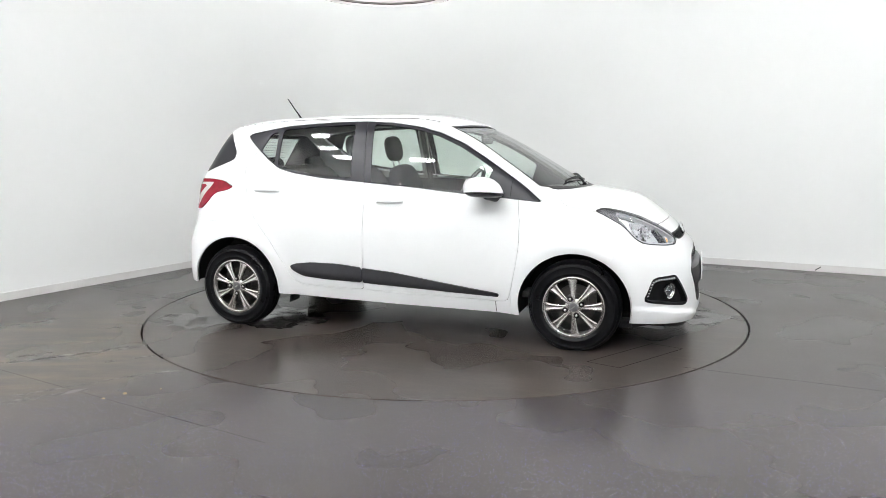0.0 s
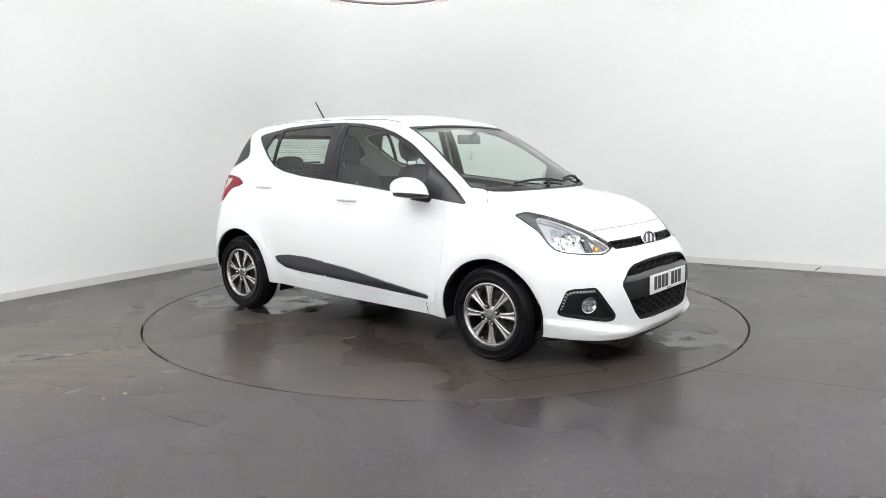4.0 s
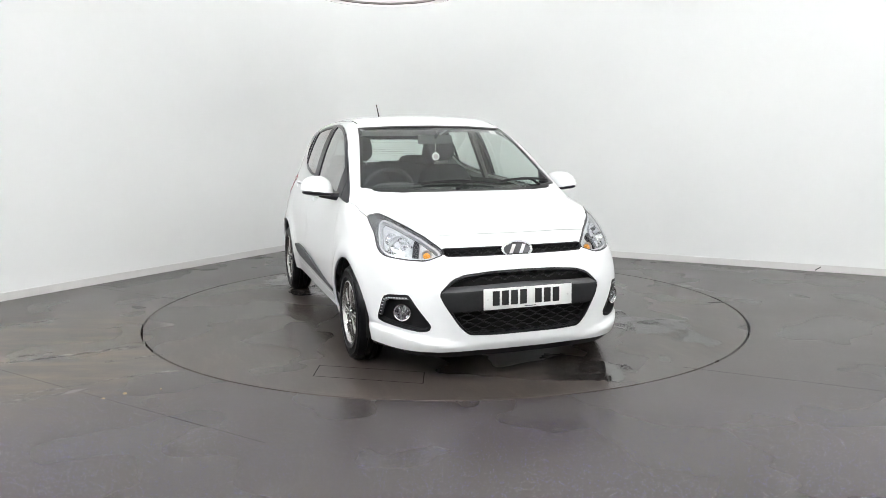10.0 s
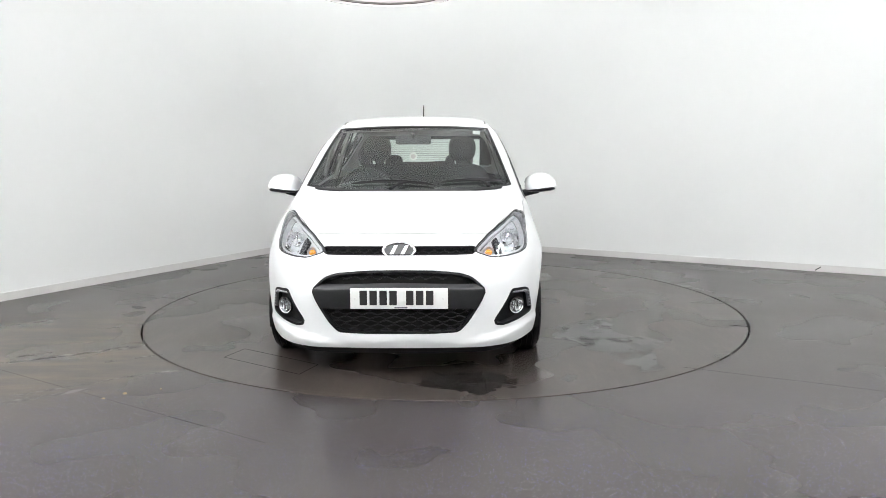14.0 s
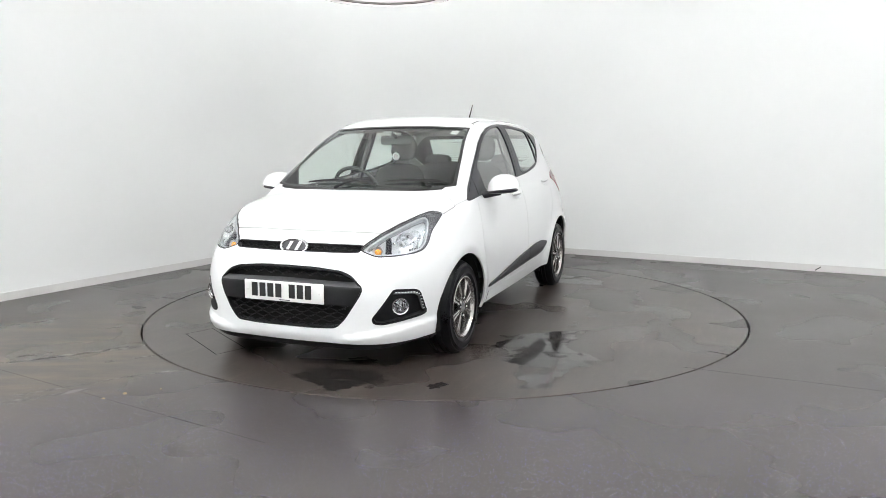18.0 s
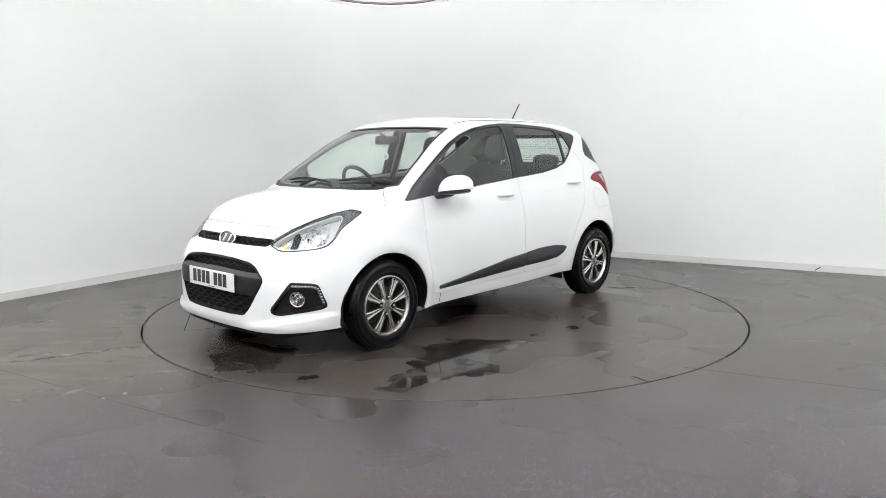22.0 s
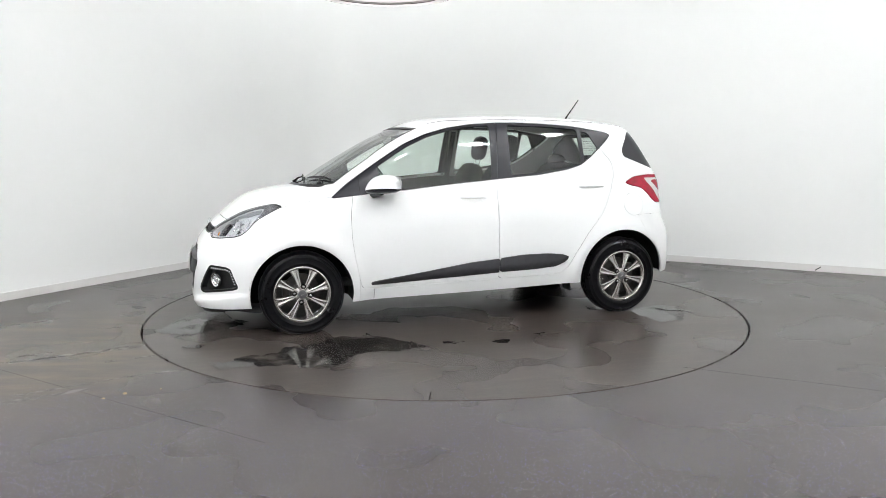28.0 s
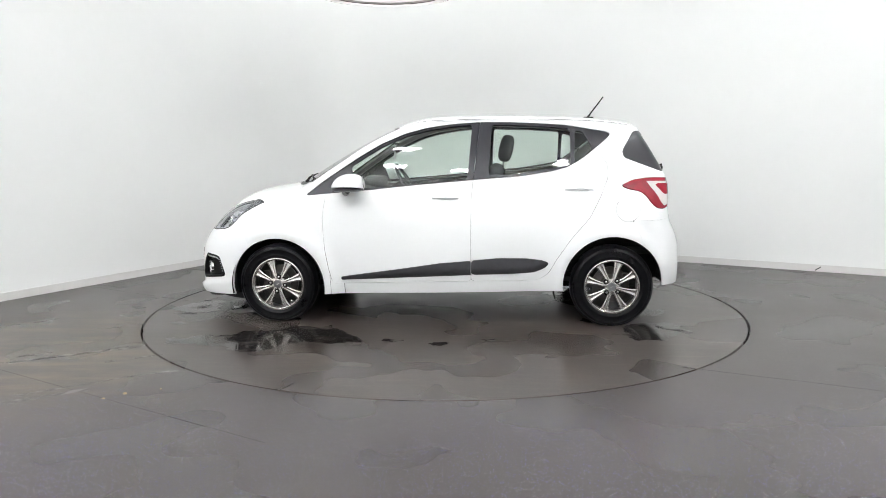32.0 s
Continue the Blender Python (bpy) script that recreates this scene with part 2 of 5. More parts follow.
def pillow(size, m=None, bm=None, power=3.2, n=20):
    """A cushion: a superellipsoid of the given full size."""
    bm = bm or bmesh.new()
    m = m or Matrix()
    made = bmesh.ops.create_uvsphere(bm, u_segments=n * 2, v_segments=n, radius=1)["verts"]
    for v in made:
        k = sum(abs(c) ** power for c in v.co) ** (-1 / power)
        v.co = m @ Vector(c * k * s / 2 for c, s in zip(v.co, size))
    return bm
# ---- car body: an implicit form of side, top, front and rear surfaces ----
def spline(xs, ys):
    """A smooth monotone curve through knots, as a function of an array."""
    xs, ys = np.array(xs, float), np.array(ys, float)
    d = np.diff(ys) / np.diff(xs)
    m = np.zeros(len(xs))
    m[0], m[-1] = d[0], d[-1]
    for i in range(1, len(xs) - 1):
        if d[i - 1] * d[i] > 0:
            m[i] = 2 * d[i - 1] * d[i] / (d[i - 1] + d[i])

    def at(x):
        x = np.asarray(x, float)
        k = np.clip(np.searchsorted(xs, x) - 1, 0, len(xs) - 2)
        h = xs[k + 1] - xs[k]
        t = np.clip((x - xs[k]) / h, 0, 1)
        over = x - np.clip(x, xs[0], xs[-1])
        a, b = 2 * t**3 - 3 * t**2 + 1, t**3 - 2 * t**2 + t
        return a * ys[k] + b * h * m[k] + (1 - a) * ys[k + 1] + (t**3 - t**2) * h * m[k + 1] + over * np.where(over < 0, m[0], m[-1])
    return at


TOP = spline([-1.62, -1.45, -1.27, -1.05, -0.83, -0.38, 0.07, 0.25, 0.41, 0.54, 0.68, 0.82, 0.96, 1.10, 1.17, 1.26, 1.40, 1.54, 1.68, 1.80, 1.95],
             [1.35, 1.413, 1.452, 1.477, 1.489, 1.500, 1.488, 1.458, 1.400, 1.343, 1.272, 1.192, 1.108, 1.022, 0.988, 0.973, 0.950, 0.912, 0.836, 0.762, 0.65])
NOSE = spline([0.10, 0.17, 0.22, 0.27, 0.40, 0.50, 0.60, 0.68, 0.75, 0.82, 0.95], [1.875, 1.915, 1.935, 1.935, 1.937, 1.927, 1.895, 1.842, 1.795, 1.74, 1.62])
TAIL = spline([0.15, 0.25, 0.40, 0.55, 0.66, 0.74, 0.85, 1.00, 1.08, 1.20, 1.32, 1.40], [1.69, 1.715, 1.725, 1.72, 1.69, 1.655, 1.64, 1.625, 1.60, 1.53, 1.46, 1.425])
SIDE = spline([0.12, 0.20, 0.30, 0.42, 0.55, 0.70, 0.82, 0.92, 0.98, 1.06, 1.16, 1.26, 1.36, 1.44, 1.50],
              [0.755, 0.785, 0.812, 0.828, 0.832, 0.825, 0.805, 0.775, 0.752, 0.730, 0.698, 0.660, 0.612, 0.565, 0.52])
TAPER = spline([-1.8, -1.5, -1.2, -0.8, -0.3, 0.6, 1.0, 1.3, 1.6, 2.0], [0.05, 0.02, 0.0, 0.0, 0.0, 0.0, 0.002, 0.012, 0.045, 0.11])


def blend(a, b, k):
    h = np.maximum(k - np.abs(a - b), 0)
    return np.maximum(a, b) + h * h / (4 * k)


def form(p):
    """Below zero inside the car's skin, about a distance in metres."""
    x, y, z = p[..., 0], np.abs(p[..., 1]), p[..., 2]
    glass = np.clip((x - 0.1) / 0.6, 0, 1) * np.clip((1.35 - x) / 0.25, 0, 1)
    xi = x + 0.20 * glass * y * y
    slope = (TOP(xi + 0.01) - TOP(xi - 0.01)) / 0.02
    hood = np.clip((x - 1.0) / 0.4, 0, 1)
    top = (z - TOP(xi) + (0.10 + 0.02 * hood) * y * y + 0.10 * hood * y**4) / np.sqrt(1 + slope**2)
    flare = 0.022 * (np.exp(-((np.hypot(x - 1.1925, z - 0.29) - 0.36) / 0.07) ** 2) + 1.1 * np.exp(-((np.hypot(x + 1.1925, z - 0.29) - 0.36) / 0.07) ** 2))
    upper = np.clip((z - 0.75) / 0.4, 0, 1)
    side = y - SIDE(z) + TAPER(x) - flare + upper * 0.05 * np.clip(-(x + 0.5), 0, 2) ** 2
    lip = 0.024 * np.clip((0.143 + 0.19 * y - z) / 0.014, 0, 1) * np.clip((y - 0.28) / 0.2, 0, 1)
    side = side - 0.6 * lip * np.clip((x - 1.5) / 0.15, 0, 1)
    nose = (x - NOSE(z) + 0.10 * y * y + 0.68 * y**4 - lip) * 0.85
    tail = (-x - TAIL(z) - 0.015 + 0.10 * y * y + 0.20 * y**6) * 0.9
    edge = 0.10 + 0.06 * hood
    f = blend(side, top, edge)
    f = blend(f, nose, 0.16)
    return blend(f, tail, 0.07 + 0.05 * np.clip((1.0 - z) / 0.3, 0, 1))


def onto(o, d, far=1.6):
    """Roots of the form along rays from inside points o."""
    lo, hi = np.zeros(len(o)), np.full(len(o), far)
    for _ in range(30):
        mid = (lo + hi) / 2
        inside = form(o + d * mid[:, None]) < 0
        lo, hi = np.where(inside, mid, lo), np.where(inside, hi, mid)
    return o + d * lo[:, None]


def skin(cell=0.016):
    """The left half of the body's skin as points and quads, grown outwards from a core onto the form."""
    x0, x1, y1, z0, z1 = -1.78, 2.02, 0.86, 0.10, 1.52
    points, index, quads = [], {}, []

    def vertex(p):
        key = tuple(round(c, 5) for c in p)
        if key not in index:
            index[key] = len(points)
            points.append(p)
        return index[key]

    def sheet(origin, du, dv, nu, nv):
        o, du, dv = (np.array(a, float) for a in (origin, du, dv))
        ids = [[vertex(tuple(o + du * i / nu + dv * j / nv)) for j in range(nv + 1)] for i in range(nu + 1)]
        for i in range(nu):
            for j in range(nv):
                quads.append((ids[i][j], ids[i + 1][j], ids[i + 1][j + 1], ids[i][j + 1]))
    nx, ny, nz = round((x1 - x0) / cell), round(y1 / cell), round((z1 - z0) / cell)
    sheet((x1, y1, z0), (x0 - x1, 0, 0), (0, 0, z1 - z0), nx, nz)
    sheet((x0, 0, z1), (x1 - x0, 0, 0), (0, y1, 0), nx, ny)
    sheet((x1, 0, z0), (0, y1, 0), (0, 0, z1 - z0), ny, nz)
    sheet((x0, 0, z0), (0, 0, z1 - z0), (0, y1, 0), nz, ny)
    p = np.array(points)
    core = np.stack([np.clip(p[:, 0], -0.95, 1.15) * 0.92, p[:, 1] * 0.55, 0.25 + (p[:, 2] - z0) * 0.42], 1)
    d = p - core
    d[:, 1] = np.where(p[:, 1] == 0, 0, d[:, 1])
    d /= np.linalg.norm(d, axis=1)[:, None]
    return onto(core, d), quads


def on_side(points, side):
    """Points of the skin at (x, z), seen from one side of the car."""
    found = onto(np.array([[x, 0.2, z] for x, z in points]), np.tile([0.0, 1.0, 0.0], (len(points), 1)))
    return [Vector((p[0], side * p[1], p[2])) for p in found]


# ---- cutting panels out of the skin ----
def outline(points, soft=1):
    """A signed distance to a closed outline, below zero inside; soft rounds its corners."""
    p = np.array(points, float)
    for _ in range(soft):
        q = np.roll(p, -1, 0)
        k = np.minimum(0.2, 0.014 / (np.linalg.norm(q - p, axis=1) + 1e-9))[:, None]
        p = np.stack([(1 - k) * p + k * q, k * p + (1 - k) * q], 1).reshape(-1, 2)
    a, b = p, np.roll(p, -1, 0)

    def distance(w):
        best, odd = np.full(len(w), 1e9), np.zeros(len(w), bool)
        for (ax, ay), (bx, by) in zip(a, b):
            ex, ey = bx - ax, by - ay
            t = np.clip(((w[:, 0] - ax) * ex + (w[:, 1] - ay) * ey) / (ex * ex + ey * ey + 1e-12), 0, 1)
            best = np.minimum(best, np.hypot(w[:, 0] - ax - t * ex, w[:, 1] - ay - t * ey))
            cross = (ay > w[:, 1]) != (by > w[:, 1])
            odd ^= cross & (w[:, 0] < ex * (w[:, 1] - ay) / (ey if abs(ey) > 1e-12 else 1e-12) + ax)
        return np.where(odd, -best, best)
    return distance


def from_side(points, soft=1):
    d = outline(points, soft)
    return lambda v: d(v[:, [0, 2]])


def from_front(points, x_min, soft=1):
    d = outline(points, soft)
    return lambda v: np.maximum(d(v[:, [1, 2]]), x_min - v[:, 0])


def from_rear(points, x_max, soft=1):
    d = outline(points, soft)
    return lambda v: np.maximum(d(v[:, [1, 2]]), v[:, 0] - x_max)


def from_above(points, z_min, soft=1):
    d = outline(points, soft)
    return lambda v: np.maximum(d(v[:, [0, 1]]), z_min - v[:, 2])


def from_front_corner(points, soft=1):
    d = outline(points, soft)
    return lambda v: np.maximum(d(np.stack([(v[:, 1] - v[:, 0]) / 2**0.5, v[:, 2]], 1)), 0.5 - v[:, 0])


def from_rear_corner(points, soft=1):
    d = outline(points, soft)
    return lambda v: np.maximum(d(np.stack([(v[:, 1] + v[:, 0]) / 2**0.5, v[:, 2]], 1)), v[:, 0] + 0.5)


def cut(sheet, fn, grow=0.0):
    """The piece of a sheet (points, faces) where fn is below grow."""
    v, faces = sheet
    if not faces:
        return sheet
    f = fn(v) - grow
    inside = (f < 0).tolist()
    keep, edges, mixed = [], {}, []
    for face in faces:
        n = sum([inside[i] for i in face])
        if n == len(face):
            keep.append(face)
        elif n:
            mixed.append(face)
            for a, b in zip(face, face[1:] + face[:1]):
                if inside[a] != inside[b]:
                    edges.setdefault((min(a, b), max(a, b)), None)
    if edges:
        e = np.array(list(edges))
        a, b = v[e[:, 0]], v[e[:, 1]]
        lo, hi, first = np.zeros(len(e)), np.ones(len(e)), f[e[:, 0]] < 0
        for _ in range(10):
            mid = (lo + hi) / 2
            same = (fn(a + (b - a) * mid[:, None]) - grow < 0) == first
            lo, hi = np.where(same, mid, lo), np.where(same, hi, mid)
        for k, key in enumerate(edges):
            edges[key] = len(v) + k
        v = np.concatenate([v, a + (b - a) * lo[:, None]])
        for face in mixed:
            out = []
            for a, b in zip(face, face[1:] + face[:1]):
                if inside[a]:
                    out.append(a)
                if inside[a] != inside[b]:
                    out.append(edges[(min(a, b), max(a, b))])
            if len(out) > 2:
                keep.append(tuple(out))
    used = sorted({i for face in keep for i in face})
    at = dict(zip(used, range(len(used))))
    return v[used] if used else np.zeros((0, 3)), [tuple(at[i] for i in face) for face in keep]


def without(sheet, *fns, gap=0.0):
    for fn in fns:
        sheet = cut(sheet, lambda v, g=fn: -g(v), -gap)
    return sheet


def grown(sheet, by):
    """The sheet moved along the form's normal by some metres."""
    v, faces = sheet
    n = np.stack([form(v + d) - form(v - d) for d in np.eye(3) * 1e-3], 1)
    n /= np.linalg.norm(n, axis=1)[:, None] + 1e-9
    return v + n * by, faces


def mirrored(sheet):
    v, faces = sheet
    return v * [1, -1, 1], [f[::-1] for f in faces]


def both(sheet):
    """A half sheet and its mirror image, welded along the middle."""
    v, faces = sheet
    w, other = mirrored(sheet)
    mid = np.abs(v[:, 1]) < 1e-6
    at = np.where(mid, np.arange(len(v)), len(v) + np.cumsum(~mid) - 1)
    return np.concatenate([v, w[~mid]]), faces + [tuple(int(at[i]) for i in f) for f in other]


def thick(sheet, depth):
    """The sheet with a rim turned inwards along its border, so that the panel has depth."""
    v, faces = sheet
    count = {}
    for f in faces:
        for a, b in zip(f, f[1:] + f[:1]):
            count[(a, b)] = 1
    rim = [(a, b) for a, b in count if (b, a) not in count]
    ids = sorted({i for e in rim for i in e})
    if not ids:
        return sheet
    at = {i: len(v) + k for k, i in enumerate(ids)}
    outer = v[ids]
    inner = grown((outer, []), -depth)[0]
    m = len(ids)
    return np.concatenate([v, outer, inner]), faces + [(at[b], at[a], at[a] + m, at[b] + m) for a, b in rim]


# ---- the studio: two white walls that meet in a rounded corner, a vinyl floor with a turntable ----
CORNER = Vector((-1.287, 4.433, 0))
ALONG_R, ALONG_L = Vector((0.866, -0.5, 0)), Vector((-0.5, -0.866, 0))
ROOM_A, ROOM_B, ROOM_H, COVE = 8.4, 10.6, 5.5, 1.0
DISC_R = 2.2455


def room(a, b, z=0.0):
    """A point at a metres along the one wall and b along the other."""
    return CORNER + ALONG_R * a + ALONG_L * b + Vector((0, 0, z))


def wall_line(inset=0.0):
    """The plan line of the two walls with the rounded corner, inset into the room."""
    pts = [room(inset, ROOM_B)]
    for k in range(17):
        a = math.pi + k * math.pi / 32
        r = COVE - inset
        pts.append(room(COVE + r * math.cos(a), COVE + r * math.sin(a)))
    return pts + [room(ROOM_A, inset)]


def upright(name, line, back, z0, z1, mat, label):
    """A wall with thickness over a plan line."""
    bm = bmesh.new()
    cols = [[bm.verts.new((p.x, p.y, z)) for p, z in ((p, z0), (p, z1), (q, z1), (q, z0))] for p, q in zip(line, back)]
    for a, b in zip(cols, cols[1:]):
        for k in range(4):
            bm.faces.new((a[k], a[(k + 1) % 4], b[(k + 1) % 4], b[k]))
    bm.faces.new(cols[0])
    bm.faces.new(cols[-1][::-1])
    return tagged(part(name, bm, mat, None), label, "wall" if "wall" in name else "baseboard", "", "structure")


upright("wall_back", wall_line(), wall_line(-0.15), 0, ROOM_H, WALL, "plain white painted studio wall with a rounded corner")
upright("baseboard", wall_line(0.014), wall_line(-0.002), 0, 0.068, SKIRT, "low white gloss baseboard along the studio walls")
upright("wall_front", [room(-0.15, ROOM_B), room(ROOM_A, ROOM_B)], [room(-0.15, ROOM_B + 0.15), room(ROOM_A, ROOM_B + 0.15)], 0, ROOM_H, WALL, "plain white painted studio wall")
upright("wall_side", [room(ROOM_A, -0.15), room(ROOM_A, ROOM_B + 0.15)], [room(ROOM_A + 0.15, -0.15), room(ROOM_A + 0.15, ROOM_B + 0.15)], 0, ROOM_H, WALL, "plain white painted studio wall")


def floor_sheet():
    """The floor out to the walls, with a round hole for the turntable."""
    bm = bmesh.new()
    n = 256
    r = DISC_R + 0.014
    corners = [room(-0.2, -0.2), room(ROOM_A + 0.2, -0.2), room(ROOM_A + 0.2, ROOM_B + 0.2), room(-0.2, ROOM_B + 0.2)]
    inner, outer, low = [], [], []
    for k in range(n):
        a = 2 * math.pi * k / n
        d = Vector((math.cos(a), math.sin(a), 0))
        best = 99
        for p, q in zip(corners, corners[1:] + corners[:1]):
            e = q - p
            det = d.x * e.y - d.y * e.x
            if abs(det) > 1e-9:
                t = (p.x * e.y - p.y * e.x) / det
                s = (p.x * d.y - p.y * d.x) / det
                if t > 0 and -1e-6 <= s <= 1 + 1e-6:
                    best = min(best, t)
        inner.append(bm.verts.new(d * r))
        low.append(bm.verts.new(d * r + Vector((0, 0, -0.06))))
        outer.append(bm.verts.new(d * best))
    for k in range(n):
        j = (k + 1) % n
        bm.faces.new((inner[k], outer[k], outer[j], inner[j]))
        bm.faces.new((low[k], inner[k], inner[j], low[j]))
    bm.faces.new(low)
    return bm


floor = tagged(part("floor", floor_sheet(), VINYL, None), "dark grey flecked vinyl studio floor with dirt and a wet shine", "floor", "", "structure")
ceiling = tagged(part("ceiling", block((ROOM_A + 0.4, ROOM_B + 0.4, 0.1), 0, Matrix.Translation(room(ROOM_A / 2, ROOM_B / 2, ROOM_H + 0.05)) @ pose(0, 0, 0, 0, 0, -30)), CEIL, None),
                 "pale ceiling above the studio", "ceiling", "", "structure")


def ceiling_panel():
    """A square lamp panel hung under the ceiling."""
    lamp = new("ceiling_light")
    bm = bmesh.new()
    w = 0.22
    for s in (-1, 1):
        block((2 * w, 0.03, 0.06), 0.004, pose(0, s * w, 0), bm)
        block((0.03, 2 * w, 0.06), 0.004, pose(s * w, 0, 0), bm)
    part("frame", bm, SKIRT, lamp)
    part("diffuser", block((2 * w - 0.03, 2 * w - 0.03, 0.02), 0, pose(0, 0, -0.005)), LAMP, lamp, "glowing white diffuser")
    return tagged(lamp, "square white lamp panel glowing under the ceiling", "ceiling light", "ceiling light panels")


first = ceiling_panel()
spots = [(a, 9.9) for a in (1.0, 2.3, 3.6, 4.9, 6.2, 7.5)] + [(7.7, b) for b in (1.5, 3.1, 4.7, 6.3, 8.0)] + [(0.8, 7.4), (0.8, 8.8), (4.4, 7.9)]
first.matrix_basis = Matrix.Translation(room(*spots[0], ROOM_H - 0.05)) @ pose(0, 0, 0, 0, 0, -30)
for a, b in spots[1:]:
    copy_thing(first, Matrix.Translation(room(a, b, ROOM_H - 0.05)) @ pose(0, 0, 0, 0, 0, -30))

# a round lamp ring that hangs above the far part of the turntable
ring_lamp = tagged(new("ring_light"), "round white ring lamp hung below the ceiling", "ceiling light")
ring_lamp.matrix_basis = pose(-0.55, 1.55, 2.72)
part("housing", lathe([(0.62, 0.16), (0.70, 0.16), (0.72, 0.10), (0.72, 0.02), (0.70, 0.0), (0.62, 0.0), (0.60, 0.02), (0.60, 0.14)], 72, None, None, True), SKIRT, ring_lamp)
part("inner_shade", lathe([(0.0, 0.11), (0.58, 0.11), (0.60, 0.02), (0.60, 0.12), (0.0, 0.14)], 72), SHADE, ring_lamp, "pale round inner disc with an added glow")
for r in (0.605, 0.712):
    part("edge_bead", tube([(r * math.cos(a), r * math.sin(a), 0.001) for a in np.linspace(0, 2 * math.pi, 72, endpoint=False)], 0.003, 6, None, True), GREY, ring_lamp, "thin grey bead")
part("lamp_strip", lathe([(0.622, -0.003), (0.700, -0.003), (0.700, 0.001), (0.622, 0.001)], 72, None, None, True), RING, ring_lamp, "glowing ring of light")
# unseen light added on the ring's top to brighten the corner walls
part("corner_fill", lathe([(0.625, 0.162), (0.695, 0.162), (0.695, 0.165), (0.625, 0.165)], 72, None, None, True), CORNER_FILL, ring_lamp, "unseen glowing ring added to brighten the corner by way of the ceiling")
for k in range(3):
    a = radians(90 + 120 * k)
    part("cable", tube([(0.66 * math.cos(a), 0.66 * math.sin(a), 0.15), (0.4 * math.cos(a), 0.4 * math.sin(a), ROOM_H - 2.72)], 0.003, 6), GREY, ring_lamp)
for k in range(7):
    a = radians(78 + 4 * k)
    part("led", pillow((0.02, 0.012, 0.012), pose(0.71 * math.cos(a), 0.71 * math.sin(a), 0.005), None, 2, 6), LAMP, ring_lamp)

# the turntable's disc
turntable = tagged(part("turntable", lathe([(0, 0.0), (DISC_R - 0.6, 0.0), (DISC_R - 0.002, 0.0), (DISC_R, -0.003), (DISC_R, -0.05), (0, -0.05)], 256), DISC_VINYL, None),
                   "round dark vinyl turntable sunk flush into the floor", "turntable")
tagged(part("floor_gap", lathe([(DISC_R - 0.01, -0.055), (DISC_R + 0.02, -0.055), (DISC_R + 0.02, -0.052), (DISC_R - 0.01, -0.052)], 200, None, None, True), SEAM, None),
       "dark gap round the turntable", "floor gap", "", "structure")
tagged(part("wall_mark", tube([room(5.78, 0.012, 0.012), room(5.83, 0.012, 0.05)], 0.006, 6), GREY, None), "short dark mark leaning on the baseboard", "mark", "", "structure")


# ---- the car: a small white five-door hatchback with the steering wheel on its right ----
car = tagged(new("car"), "small white five-door hatchback car with alloy wheels", "car")
SEAT_ON = pose(-0.0214, -0.2147, 0)
on_board = [(car, SEAT_ON)]

LOW = spline([-1.8, -1.55, -0.87, -0.08, 0.72, 0.86, 1.5, 1.7, 1.95], [0.30, 0.292, 0.248, 0.222, 0.207, 0.20, 0.188, 0.178, 0.172])
raw = skin()
whole = raw
whole = cut(whole, lambda v: LOW(v[:, 0]) - v[:, 2])
ARCH_F, ARCH_R = (1.19, 0.265, 0.345), (-1.205, 0.290, 0.345)
whole = cut(whole, lambda v: np.maximum(ARCH_F[2] - np.hypot(v[:, 0] - ARCH_F[0], v[:, 2] - ARCH_F[1]), -9))
whole = cut(whole, lambda v: ARCH_R[2] - np.hypot(v[:, 0] - ARCH_R[0], v[:, 2] - ARCH_R[1]))

# outlines, in metres from the middle of the wheelbase
band = from_side([(0.985, 0.914), (0.75, 0.937), (0.49, 0.958), (0.166, 0.991), (-0.229, 1.025), (-0.555, 1.051), (-0.78, 1.084), (-0.90, 1.116), (-1.0, 1.178), (-1.09, 1.248), (-1.16, 1.306), (-1.195, 1.340),
                  (-1.165, 1.36), (-1.03, 1.383), (-0.87, 1.41), (-0.676, 1.423), (-0.474, 1.432), (-0.27, 1.434), (-0.067, 1.42), (0.12, 1.393), (0.28, 1.35), (0.44, 1.283), (0.60, 1.188), (0.745, 1.093), (0.867, 1.01)])
front_glass = from_side([(0.600, 0.962), (-0.185, 1.029), (-0.214, 1.414), (-0.067, 1.402), (0.100, 1.376), (0.262, 1.333), (0.422, 1.264), (0.555, 1.184), (0.655, 1.120)])
rear_glass = from_side([(-0.335, 1.052), (-0.352, 1.413), (-0.64, 1.405), (-0.912, 1.384), (-0.911, 1.128), (-0.792, 1.103), (-0.555, 1.066)])
corner_glass = from_side([(-0.942, 1.369), (-1.003, 1.357), (-1.065, 1.241), (-1.045, 1.224), (-0.991, 1.180), (-0.938, 1.144)])
screen = from_front([(-0.02, 1.407), (0.27, 1.403), (0.537, 1.390), (0.600, 1.22), (0.672, 1.010), (0.55, 0.995), (0.40, 0.989), (0.18, 0.986), (-0.02, 0.986)], 0.2, 0)
head_lamp = from_front_corner([(-0.965, 0.684), (-0.926, 0.716), (-0.820, 0.774), (-0.70, 0.824), (-0.581, 0.862), (-0.480, 0.882), (-0.406, 0.865), (-0.448, 0.836), (-0.528, 0.775), (-0.568, 0.711), (-0.606, 0.678), (-0.662, 0.663), (-0.786, 0.652), (-0.890, 0.650)])
